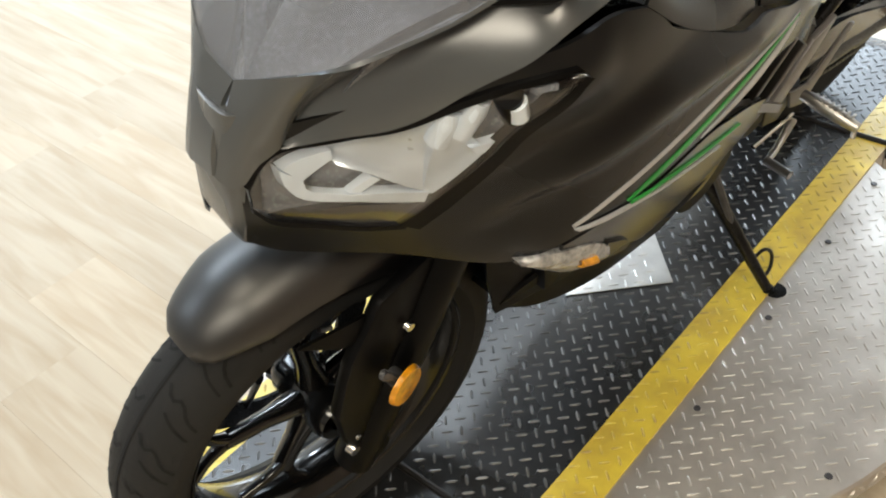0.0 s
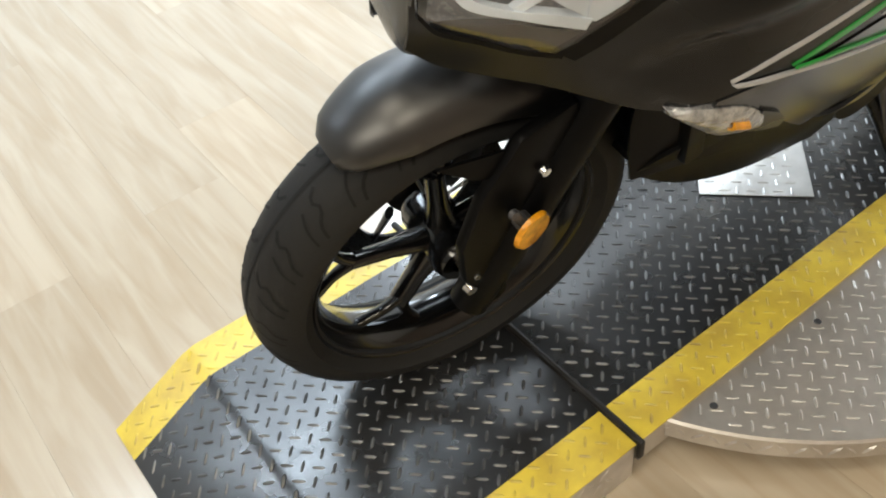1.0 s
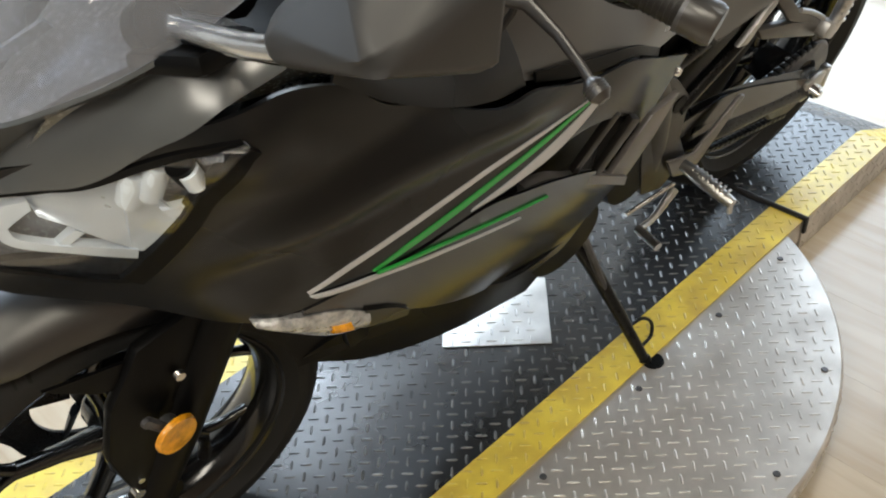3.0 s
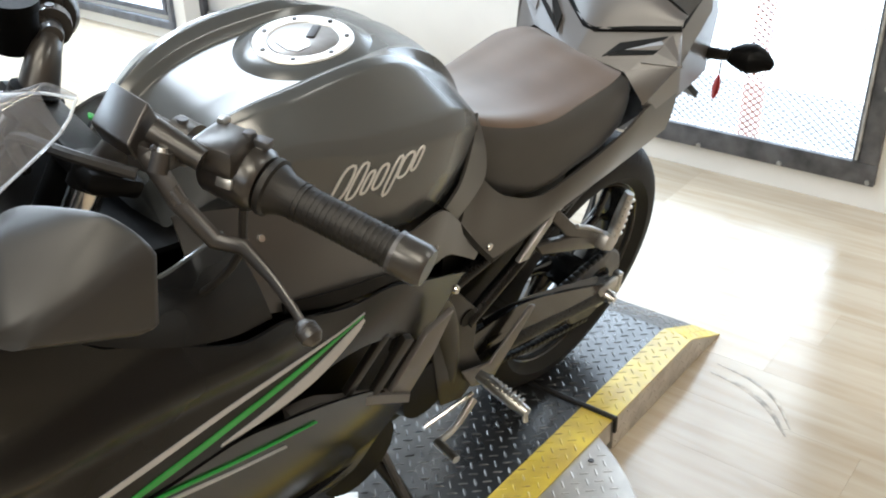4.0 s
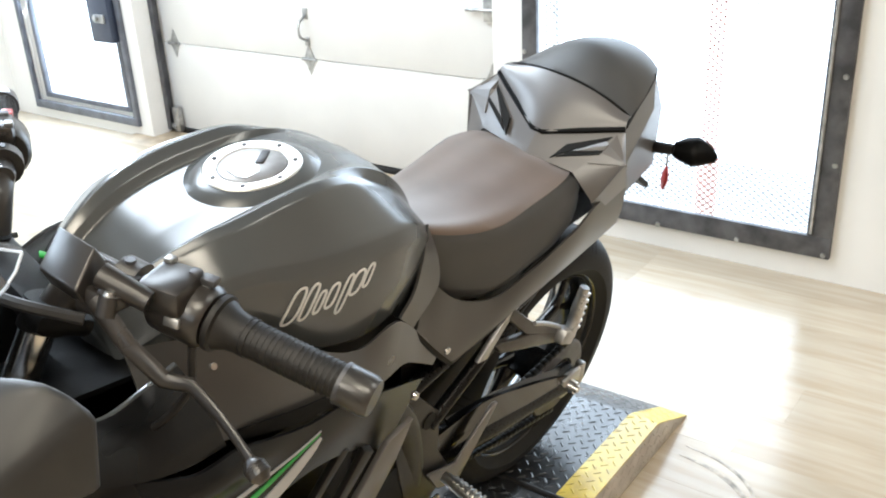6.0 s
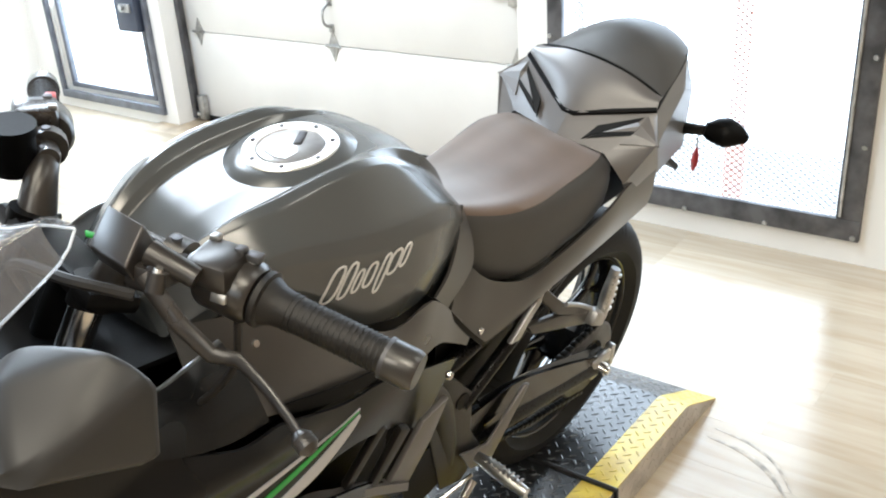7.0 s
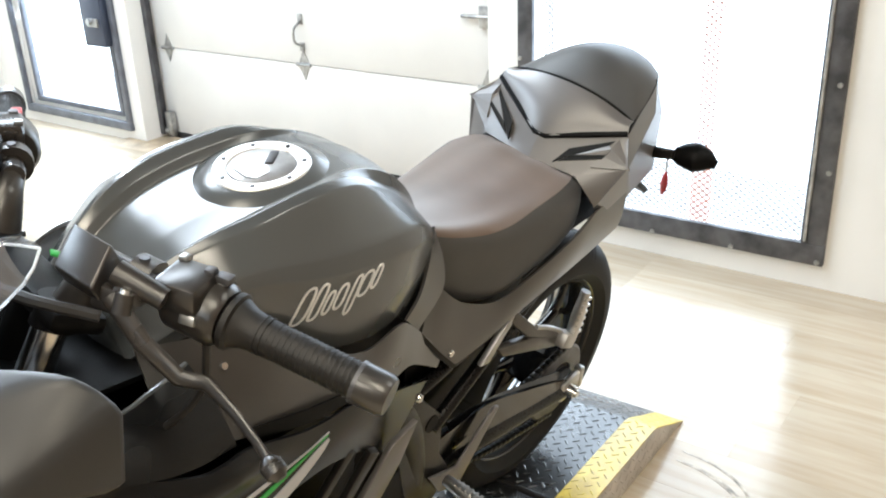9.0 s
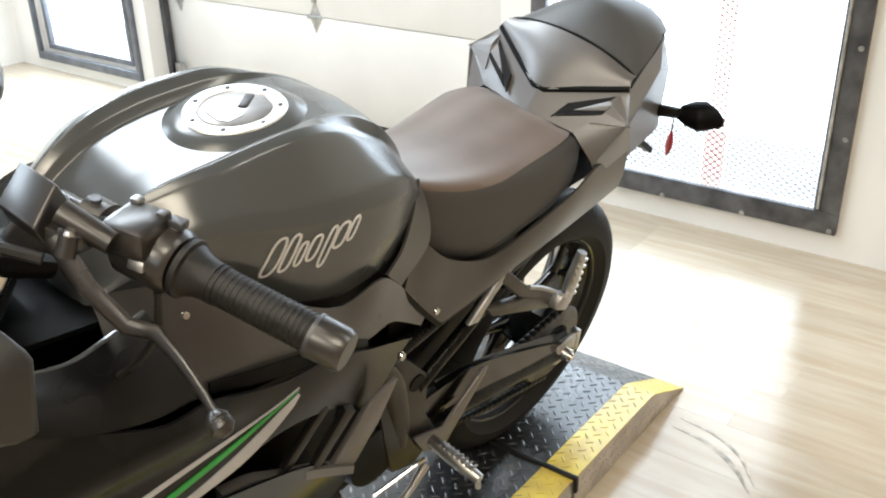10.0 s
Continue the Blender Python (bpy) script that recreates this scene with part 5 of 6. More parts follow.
# ---- seats and tail ----
SX = (0.875, 0.93, 1.0, 1.06, 1.13, 1.19, 1.235, 1.268)
SZ = (0.890, 0.872, 0.857, 0.852, 0.855, 0.860, 0.860, 0.852)
SW = (0.085, 0.112, 0.128, 0.140, 0.146, 0.146, 0.138, 0.124)
SB = (0.785, 0.746, 0.716, 0.710, 0.728, 0.742, 0.756, 0.768)
tops = []
rings = []
for k in range(31):
    x = SX[0] + (SX[-1] - SX[0]) * k / 30
    zt, w, zb = hermite(SX, SZ, x), hermite(SX, SW, x), hermite(SX, SB, x)
    half = [(0, zt), (0.3 * w, zt), (0.62 * w, zt - 0.006), (0.885 * w, zt - 0.012), (0.985 * w, zt - 0.034), (1.0 * w, (zt + zb) / 2 - 0.008), (0.99 * w, zb + 0.012), (0.93 * w, zb), (0.5 * w, zb)]
    back = lambda y: x + (0.032 * (abs(y) / 0.14) ** 1.6 if k > 20 else 0) * (k - 20) / 10
    left = curve([(back(y), -y, z) for y, z in half], 22)
    right = [Vector((p.x, -p.y * (0.76 + 0.24 * min(1.0, (k / 24) ** 2)), p.z)) for p in left]
    rings.append(left + list(reversed(right[1:])))
    m = 9
    strip = list(reversed(right[1:m + 1])) + left[:m + 1]
    tops.append([p + Vector((0, 0, 0.0016)) for p in curve(strip, 24)] + [p - Vector((0, 0, 0.004)) for p in reversed(curve(strip, 24))])
seat = part("rider_seat", loft(rings), M_PAD, bike, "dark grey vinyl rider seat with brown-grey top panel", 70)
part("seat_top_panel", loft(tops), M_SEAT, seat, "brown-grey vinyl top panel", 50)
UPRIGHT[:] = [0.0, 0.0]
low = [(0.885, -0.100, 0.830), (0.906, -0.120, 0.790), (0.96, -0.128, 0.748), (1.047, -0.134, 0.718), (1.12, -0.140, 0.736), (1.186, -0.143, 0.756), (1.25, -0.145, 0.782), (1.30, -0.142, 0.806), (1.43, -0.126, 0.80)]
bot = [(0.846, -0.134, 0.745), (0.88, -0.137, 0.705), (0.935, -0.140, 0.648), (0.99, -0.142, 0.652), (1.06, -0.144, 0.668), (1.15, -0.142, 0.682), (1.25, -0.138, 0.692), (1.345, -0.132, 0.70), (1.45, -0.122, 0.705)]
both("tail_side_panel", ruled(low, bot, 40, 6, -0.004, (0, -0.004, 0)), M_SIDE, "graphite tail side panel")
both("panel_screw", bolt((0.927, -0.142, 0.676), (0, -1, 0), 0.007, 0.004), M_CHROME, "bright screw")
both("panel_gap", ruled([(0.842, -0.1375, 0.756), (0.895, -0.142, 0.695), (0.944, -0.144, 0.645)], [(0.836, -0.1375, 0.751), (0.889, -0.142, 0.690), (0.938, -0.144, 0.640)], 8, 1, -0.004), M_BLK)
# tail: faceted cowl with vents, flank and pillion pad, alike on both sides
def sheet(V, F, thick=0.004, bev=0.0025):
    """A shell of flat facets with softened creases, thickened inwards."""
    bm = bmesh.new()
    vs = [bm.verts.new(v) for v in V]
    for f in F:
        bm.faces.new([vs[i] for i in f])
    inner = [e for e in bm.edges if len(e.link_faces) == 2]
    if bev and inner:
        bmesh.ops.bevel(bm, geom=inner, offset=bev, segments=2, affect="EDGES", profile=0.5, clamp_overlap=True)
    bmesh.ops.recalc_face_normals(bm, faces=bm.faces)
    c = sum((v.co for v in bm.verts), Vector()) / len(bm.verts)
    out = sum(f.normal.dot(f.calc_center_median() - Vector((c.x, 0.0, c.z - 0.05))) for f in bm.faces)
    if out < 0:
        bmesh.ops.reverse_faces(bm, faces=bm.faces)
    bmesh.ops.solidify(bm, geom=bm.faces[:], thickness=thick)
    bm.verts.index_update()
    vf = [v.co.copy() for v in bm.verts], [tuple(v.index for v in f.verts) for f in bm.faces]
    bm.free()
    return vf


TA0, TA1 = (1.292, 0.0, 0.890), (1.350, -0.136, 0.935)          # pad edge: middle, corner
TC0, TC1, TC2, TD = (1.271, 0.0, 0.852), (1.277, -0.102, 0.861), (1.316, -0.170, 0.893), (1.290, -0.141, 0.811)
TT, TQ1, TQ2, TQ3 = (1.532, -0.082, 0.976), (1.612, -0.079, 0.888), (1.606, -0.098, 0.772), (1.468, -0.121, 0.768)
TE = (1.352, -0.133, 0.752)
TF = (1.500, -0.112, 0.925)                                      # crease on the flank
cowl_half = sheet([TA0, TA1, TC1, TC0, TC2, TD], [(0, 1, 2, 3), (1, 4, 2), (2, 4, 5)])
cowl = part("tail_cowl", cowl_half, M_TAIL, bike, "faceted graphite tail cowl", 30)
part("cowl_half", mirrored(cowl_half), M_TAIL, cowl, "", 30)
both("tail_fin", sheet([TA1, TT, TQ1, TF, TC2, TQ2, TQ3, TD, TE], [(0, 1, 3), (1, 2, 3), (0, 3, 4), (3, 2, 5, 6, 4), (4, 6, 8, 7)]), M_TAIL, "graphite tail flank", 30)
for q in (1, -1):
    f = (lambda v: v) if q > 0 else mirrored
    slot = part("vent_slot", f(plate([(1.2728, -0.0499, 0.866), (1.2956, -0.0618, 0.8889), (1.3324, -0.1249, 0.9205), (1.324, -0.1199, 0.9121), (1.2926, -0.0758, 0.884)], (0.001, 0.002, -0.004))), M_GROOVE, cowl, "black vent slot", 0)
    part("vent_slot", f(plate([(1.2771, -0.0581, 0.8696), (1.2921, -0.0764, 0.8833), (1.3123, -0.1242, 0.899), (1.3075, -0.1241, 0.8938)], (0.001, 0.002, -0.004))), M_GROOVE, cowl, "", 0)
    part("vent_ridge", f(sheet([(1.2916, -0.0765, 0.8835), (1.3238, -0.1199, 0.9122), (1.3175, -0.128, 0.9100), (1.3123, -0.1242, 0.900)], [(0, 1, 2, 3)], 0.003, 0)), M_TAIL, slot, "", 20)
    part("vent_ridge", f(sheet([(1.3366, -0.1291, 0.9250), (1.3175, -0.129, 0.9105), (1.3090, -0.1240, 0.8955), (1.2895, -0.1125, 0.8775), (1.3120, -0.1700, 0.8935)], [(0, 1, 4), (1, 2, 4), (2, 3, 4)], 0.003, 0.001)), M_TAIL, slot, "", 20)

# pillion pad: a smooth front facet up to the seam, a textured dome behind
PX, PWD = (1.364, 1.40, 1.44, 1.50, 1.56, 1.605, 1.638), (0.129, 0.121, 0.111, 0.092, 0.070, 0.049, 0.018)
PE, PC = (0.947, 0.955, 0.962, 0.973, 0.967, 0.953, 0.935), (0.972, 1.000, 1.019, 1.017, 1.001, 0.977, 0.940)
pad_rows = []
for k in range(25):
    x = PX[0] + (PX[-1] - PX[0]) * k / 24
    w, ze, zc = hermite(PX, PWD, x), hermite(PX, PE, x), hermite(PX, PC, x)
    row = [Vector((x + 0.006 * (j / 12) ** 2, w * j / 12, ze + (zc - ze) * (1 - abs(j / 12) ** 2.0) ** 0.85)) for j in range(-12, 13)]
    pad_rows.append(row + [Vector((x, w * 0.96, ze - 0.02)), Vector((x, -w * 0.96, ze - 0.02))])
part("pillion_seat", loft(pad_rows), M_PAD, bike, "dark textured pillion seat pad", 50)
seam = [p + Vector((0, 0, 0.0005)) for p in pad_rows[0][:25]]
front_edge = [(1.350, 0.136, 0.936), (1.321, 0.070, 0.9135), (1.296, 0.010, 0.8925), (1.296, -0.010, 0.8925), (1.321, -0.070, 0.9135), (1.350, -0.136, 0.936)]
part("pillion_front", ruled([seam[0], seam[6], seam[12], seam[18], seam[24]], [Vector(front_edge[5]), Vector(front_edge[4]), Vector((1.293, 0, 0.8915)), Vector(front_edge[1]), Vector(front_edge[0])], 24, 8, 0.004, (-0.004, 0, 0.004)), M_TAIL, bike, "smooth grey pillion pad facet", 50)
part("pad_piping", tube([p + Vector((-0.002, 0, 0.001)) for p in seam], 0.0036, 6), M_BLK, bike, "black seam piping")
part("pad_gap", tube([Vector(p) + Vector((-0.001, 0, -0.001)) for p in front_edge], 0.0060, 8), M_BLK, bike, "black gap round the pad")
both("pad_gap", tube([(1.350, -0.134, 0.938), (1.42, -0.114, 0.953), (1.48, -0.098, 0.963), (1.530, -0.081, 0.972)], 0.0045, 8, 8), M_BLK)
part("seat_base", hull([(x, y * q, z) for x, y, z in ((1.10, 0.115, 0.735), (1.10, 0.115, 0.80), (1.25, 0.118, 0.83), (1.33, 0.120, 0.82), (1.36, 0.118, 0.765)) for q in (-1, 1)], 0.004), M_BLK, bike, "black seat base")
part("tail_core", hull([(x, y * q, z) for x, y, z in ((1.34, 0.10, 0.80), (1.35, 0.11, 0.915), (1.53, 0.070, 0.945), (1.62, 0.045, 0.885), (1.62, 0.06, 0.78), (1.50, 0.095, 0.75)) for q in (-1, 1)], 0.006), M_BLK, bike, "black tail inner body")
part("tail_light", ruled([(1.675, -0.045, 0.85), (1.705, 0, 0.85), (1.675, 0.045, 0.85)], [(1.69, -0.05, 0.79), (1.725, 0, 0.79), (1.69, 0.05, 0.79)], 10, 4, 0.01), M_RED, bike, "red tail light")
part("rear_hanger", ruled([(1.58, -0.06, 0.76), (1.58, 0.06, 0.76)], [(1.74, -0.05, 0.66), (1.74, 0.05, 0.66)], 6, 4, 0.012), M_BLK, bike, "black number plate hanger")
for q in (-1, 1):
    f = (lambda v: v) if q < 0 else (lambda v: mirrored(v))
    s = part("rear_indicator", f(tube([(1.56, -0.148, 0.842), (1.565, -0.158, 0.842), (1.574, -0.180, 0.846), (1.580, -0.210, 0.848), (1.582, -0.226, 0.846)], [0.014, 0.025, 0.030, 0.022, 0.007], 16, 10, 0.8)), M_BLK, bike, "black rear indicator")
    part("indicator_stalk", f(tube([(1.60, -0.06, 0.80), (1.562, -0.150, 0.840)], [0.013, 0.010], 12)), M_RUB, s)
part("red_tag", tube([(1.665, -0.105, 0.752), (1.666, -0.107, 0.742), (1.668, -0.108, 0.718), (1.668, -0.109, 0.700)], [0.004, 0.013, 0.015, 0.006], 14, 8, 0.4), M_RED, bike, "red plastic tag on a wire")
part("tag_wire", tube([(1.62, -0.095, 0.81), (1.655, -0.10, 0.79), (1.665, -0.105, 0.752)], 0.002, 6, 8), M_ALU, bike)
both("inner_liner", plate([(0.84, -0.09, 0.745), (1.0, -0.09, 0.70), (1.2, -0.09, 0.69), (1.16, -0.09, 0.60), (1.06, -0.09, 0.52), (0.95, -0.09, 0.47), (0.86, -0.09, 0.55)], (0, 0.006, 0)), M_BLK, "black inner mudguard liner")
both("airbox_side", plate([(0.60, -0.105, 0.84), (0.72, -0.105, 0.86), (0.86, -0.10, 0.87), (0.92, -0.09, 0.76), (0.72, -0.11, 0.72), (0.60, -0.12, 0.74)], (0, 0.01, 0)), M_BLK, "black airbox side")
UPRIGHT[:] = [0.02, 0.04]

# ---- frame, engine, swingarm ----
eng = part("engine_block", box((0.62, 0, 0.42), (0.34, 0.24, 0.26), 0.04), M_BLK, bike, "black engine block")
part("cylinder_head", box((0.70, 0, 0.58), (0.30, 0.20, 0.20), 0.03), M_BLK, eng)
part("gearbox", box((0.86, 0, 0.42), (0.20, 0.22, 0.22), 0.03), M_BLK, eng)
part("generator_cover", tube([(0.70, -0.10, 0.36), (0.70, -0.145, 0.36)], [0.085, 0.075], 28), M_BLK, eng)
part("sprocket_cover", tube([(0.86, -0.10, 0.40), (0.86, -0.135, 0.40)], [0.07, 0.06], 24), M_BLK, eng)
part("radiator", box((0.27, 0, 0.55), (0.035, 0.30, 0.24), 0.008, (0, -12, 0)), M_BLK, bike, "black radiator")
both("radiator_cover", ruled([(0.20, -0.10, 0.60), (0.205, -0.10, 0.50), (0.215, -0.115, 0.415)], [(0.33, -0.17, 0.60), (0.36, -0.165, 0.50), (0.40, -0.155, 0.42)], 8, 6, 0.006), M_BLK, "black lower radiator cover")
both("belly_cover", ruled([(0.215, -0.112, 0.425), (0.321, -0.118, 0.345), (0.473, -0.118, 0.275), (0.667, -0.11, 0.225)], [(0.36, -0.168, 0.53), (0.46, -0.17, 0.45), (0.56, -0.168, 0.40), (0.70, -0.15, 0.38)], 12, 4, 0.006), M_BLK, "black belly cover")
part("belly_pan", ruled([(0.23, -0.11, 0.42), (0.33, -0.116, 0.345), (0.48, -0.116, 0.275), (0.68, -0.11, 0.225)], [(0.23, 0.11, 0.42), (0.33, 0.116, 0.345), (0.48, 0.116, 0.275), (0.68, 0.11, 0.225)], 12, 4, 0.008), M_BLK, bike)
part("exhaust", join(tube([(0.30, 0.02, 0.45), (0.33, 0.03, 0.30), (0.50, 0.03, 0.22), (0.85, 0.06, 0.20), (1.05, 0.14, 0.26)], 0.024, 14, 20), tube([(1.03, 0.13, 0.25), (1.10, 0.16, 0.29), (1.40, 0.20, 0.42), (1.44, 0.205, 0.435)], [0.03, 0.055, 0.06, 0.045], 20, 14, 0.75)), M_BLK, bike, "black exhaust with silencer")
both("frame_rail", tube([(0.50, -0.13, 0.80), (0.70, -0.145, 0.70), (0.83, -0.140, 0.60), (0.90, -0.125, 0.45), (0.92, -0.115, 0.36)], 0.019, 12, 20, 1.3), M_FRAMEG, "dark painted frame rail")
both("frame_plate", plate([(0.83, -0.138, 0.63), (0.90, -0.138, 0.58), (0.955, -0.138, 0.52), (0.965, -0.138, 0.43), (1.01, -0.138, 0.36), (0.96, -0.138, 0.31), (0.90, -0.138, 0.33), (0.87, -0.138, 0.42), (0.84, -0.138, 0.52)], (0, 0.02, 0), 0.004), M_FRAMEG, "dark pivot plate")
both("frame_hole", tube([(0.925, -0.14, 0.52), (0.925, -0.137, 0.52)], [0.016, 0.016], 16), M_BLK)
both("subframe_rail", tube([(0.84, -0.13, 0.60), (1.00, -0.130, 0.635), (1.19, -0.125, 0.655), (1.45, -0.10, 0.72)], 0.014, 10, 14), M_STEEL, "black subframe tube")
both("subframe_stay", tube([(0.935, -0.132, 0.50), (1.05, -0.130, 0.57), (1.19, -0.126, 0.655)], 0.0125, 10, 8), M_STEEL, "black subframe stay")
part("swingarm", join(tube([(0.93, -0.095, 0.39), (1.10, -0.115, 0.375), (1.30, -0.118, 0.340), (1.45, -0.118, 0.315)], [0.034, 0.032, 0.028, 0.030], 16, 14, 0.5), tube([(0.93, 0.095, 0.39), (1.10, 0.115, 0.375), (1.45, 0.118, 0.315)], [0.034, 0.032, 0.030], 16, 10, 0.5), tube([(0.93, -0.1, 0.39), (0.93, 0.1, 0.39)], 0.035, 16)), M_STEEL, bike, "black steel swingarm")
part("swingarm_plate", ruled([(0.97, -0.126, 0.445), (1.10, -0.131, 0.452), (1.25, -0.132, 0.405), (1.38, -0.132, 0.355), (1.41, -0.132, 0.342)], [(0.99, -0.126, 0.360), (1.14, -0.131, 0.345), (1.25, -0.132, 0.322), (1.38, -0.132, 0.298), (1.43, -0.132, 0.292)], 20, 6, 0.004), M_GLOSS, bike, "gloss black swingarm side")
part("chain_adjuster", join(box((1.428, -0.130, 0.318), (0.075, 0.016, 0.05), 0.006, (0, -6, 0)), box((1.462, -0.130, 0.325), (0.016, 0.02, 0.055), 0.004, (0, -6, 0))), M_ALU, bike, "alloy chain adjuster block")
part("rear_axle_nut", join(bolt((1.42, -0.136, 0.314), (0, -1, 0), 0.017, 0.016), bolt((1.42, -0.150, 0.314), (0, -1, 0), 0.010, 0.008)), M_CHROME, bike, "bright rear axle nut")
part("chain_guard", ruled([(1.02, -0.105, 0.445), (1.14, -0.108, 0.430), (1.30, -0.108, 0.385), (1.41, -0.108, 0.35)], [(1.02, -0.128, 0.395), (1.14, -0.128, 0.375), (1.30, -0.124, 0.330), (1.42, -0.120, 0.300)], 14, 4, 0.004, (0, -0.01, 0)), M_GLOSS, bike, "black chain guard")
pts = curve([(0.97, -0.102, 0.395), (1.20, -0.102, 0.372), (1.42, -0.102, 0.400)], 26) + curve([(1.42, -0.102, 0.222), (1.20, -0.102, 0.262), (0.97, -0.102, 0.325)], 26)
for k in range(len(pts)):
    p = pts[k]
    part("chain_link", box(p, (0.0175, 0.014, 0.011), 0.003), M_STEEL, bike)
part("rear_sprocket", lathe([(0.05, -0.106), (0.088, -0.106), (0.093, -0.102), (0.088, -0.098), (0.05, -0.098)], 42, (RA.x, 0, RA.z)), M_DARKF, bike, "rear sprocket")
part("rear_hugger", ruled([(1.06, -0.07, 0.50), (1.15, -0.07, 0.60), (1.30, -0.075, 0.655)], [(1.06, 0.07, 0.50), (1.15, 0.07, 0.60), (1.30, 0.075, 0.655)], 12, 6, 0.004), M_BLK, bike, "black inner mudguard")
# foot controls
for q in (-1, 1):
    f = (lambda v: v) if q < 0 else (lambda v: mirrored(v))
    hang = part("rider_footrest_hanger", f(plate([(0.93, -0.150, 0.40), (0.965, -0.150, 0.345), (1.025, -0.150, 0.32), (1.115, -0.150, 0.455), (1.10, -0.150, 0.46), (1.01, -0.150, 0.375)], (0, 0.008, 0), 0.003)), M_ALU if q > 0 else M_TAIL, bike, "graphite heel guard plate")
    part("footpeg", f(tube([(0.963, -0.160, 0.385), (0.963, -0.175, 0.385), (0.964, -0.262, 0.379), (0.964, -0.268, 0.379)], [0.010, 0.0135, 0.0125, 0.009], 14, 8)), M_ALU, hang, "ribbed alloy footpeg")
    for k in range(8):
        part("peg_rib", f(box((0.963, -0.182 - 0.010 * k, 0.3950), (0.018, 0.005, 0.0025), 0.0008)), M_ALU, hang)
    part("peg_feeler", f(tube([(0.965, -0.262, 0.378), (0.968, -0.266, 0.355)], 0.005, 8)), M_ALU, hang)
    hanger = part("passenger_bracket", f(plate([(1.021, -0.152, 0.593), (1.046, -0.152, 0.590), (1.080, -0.152, 0.630), (1.112, -0.152, 0.662), (1.138, -0.152, 0.676), (1.125, -0.152, 0.699), (1.088, -0.152, 0.664)], (0, 0.012, 0), 0.003)), M_CAST, bike, "cast alloy passenger footrest bracket")
    part("lower_arm", f(plate([(1.058, -0.156, 0.613), (1.080, -0.156, 0.586), (1.255, -0.164, 0.526), (1.262, -0.164, 0.550), (1.16, -0.160, 0.590)], (0, 0.018, 0), 0.005)), M_ARM, hanger, "dark satin cast arm")
    part("upper_arm", f(plate([(1.090, -0.154, 0.650), (1.100, -0.154, 0.671), (1.168, -0.158, 0.610), (1.250, -0.164, 0.566), (1.258, -0.164, 0.546), (1.150, -0.158, 0.594)], (0, 0.014, 0), 0.004)), M_ARM, hanger, "dark satin cast arm")
    part("arm_edge", f(tube([(1.165, -0.160, 0.612), (1.205, -0.163, 0.594), (1.248, -0.167, 0.568)], 0.0045, 8, 6)), M_CAST, hanger)
    part("passenger_joint", f(box((1.268, -0.168, 0.541), (0.045, 0.03, 0.03), 0.006, (0, 25, 0))), M_CAST, bike)
    pp = part("passenger_footpeg", f(tube([(1.284, -0.172, 0.535), (1.292, -0.173, 0.59), (1.300, -0.173, 0.636)], [0.013, 0.0145, 0.011], 12, 8, 0.8)), M_ALU, bike, "folded ribbed alloy passenger footpeg")
    for k in range(6):
        part("peg_rib", f(box((1.2865 + 0.0022 * k, -0.1815, 0.556 + 0.0135 * k), (0.024, 0.005, 0.006), 0.001, (0, 10, 0))), M_ALU, pp)
part("gear_pedal", join(tube([(0.955, -0.165, 0.335), (0.90, -0.175, 0.310), (0.845, -0.185, 0.322)], [0.008, 0.006, 0.006], 10, 8), tube([(0.845, -0.182, 0.322), (0.838, -0.232, 0.326)], 0.008, 10)), M_ALU, bike, "alloy gear pedal")
part("gear_rod", tube([(0.955, -0.160, 0.345), (0.84, -0.155, 0.335)], 0.004, 8), M_CHROME, bike)
# side stand
stand = part("side_stand", join(tube([(0.775, -0.115, 0.275), (0.79, -0.15, 0.235), (0.833, -0.285, 0.072)], [0.015, 0.012, 0.0095], 12, 10), tube([(0.833, -0.285, 0.072), (0.838, -0.296, 0.055)], [0.012, 0.010], 12)), M_STEEL, bike, "black side stand, folded out")
part("stand_foot", moved(join(lathe([(0.0001, -0.004), (0.020, -0.004), (0.022, 0.0), (0.020, 0.004), (0.0001, 0.005)], 20)), Matrix.Translation((0.845, -0.298, 0.0525 + 0.012)) @ pose(0, 0, 0, 77.5, 0, 0)), M_STEEL, stand)
loop = curve([(0.818, -0.24, 0.125), (0.850, -0.245, 0.135), (0.872, -0.255, 0.115), (0.868, -0.265, 0.088), (0.836, -0.270, 0.086)], 20)
part("stand_loop", tube(loop, 0.0035, 8), M_STEEL, stand)
part("stand_spring", tube([(0.77, -0.13, 0.31), (0.80, -0.19, 0.19)], 0.007, 8), M_DARKF, stand)

UPRIGHT[:] = [0.0, 0.0]


# ---- mesh door ----
gate = empty("mesh_door", pose(0, 0, 0), "dark steel framed expanded-mesh security door bolted to the wall", "door", "", "structure")
GO, GI, GZ = (-0.537, 0.652), (-0.457, 0.588), 0.09
GX = XW - 0.014
part("frame_bar", box((GX, sum(GO) / 2, GZ + 0.037), (0.024, GO[1] - GO[0], 0.074), 0.003), M_DARKF, gate)
part("frame_bar", box((GX, sum(GO) / 2, 2.12), (0.024, GO[1] - GO[0], 0.074), 0.003), M_DARKF, gate)
part("frame_bar", box((GX, (GO[0] + GI[0]) / 2, 1.124), (0.024, GI[0] - GO[0], 1.92), 0.003), M_DARKF, gate)
part("frame_bar", box((GX, (GO[1] + GI[1]) / 2, 1.124), (0.024, GO[1] - GI[1], 1.92), 0.003), M_DARKF, gate)
part("frame_lip", box((GX - 0.006, GI[0] - 0.014, 1.124), (0.03, 0.010, 1.90), 0.002), M_GALV, gate, "pale inner lip")
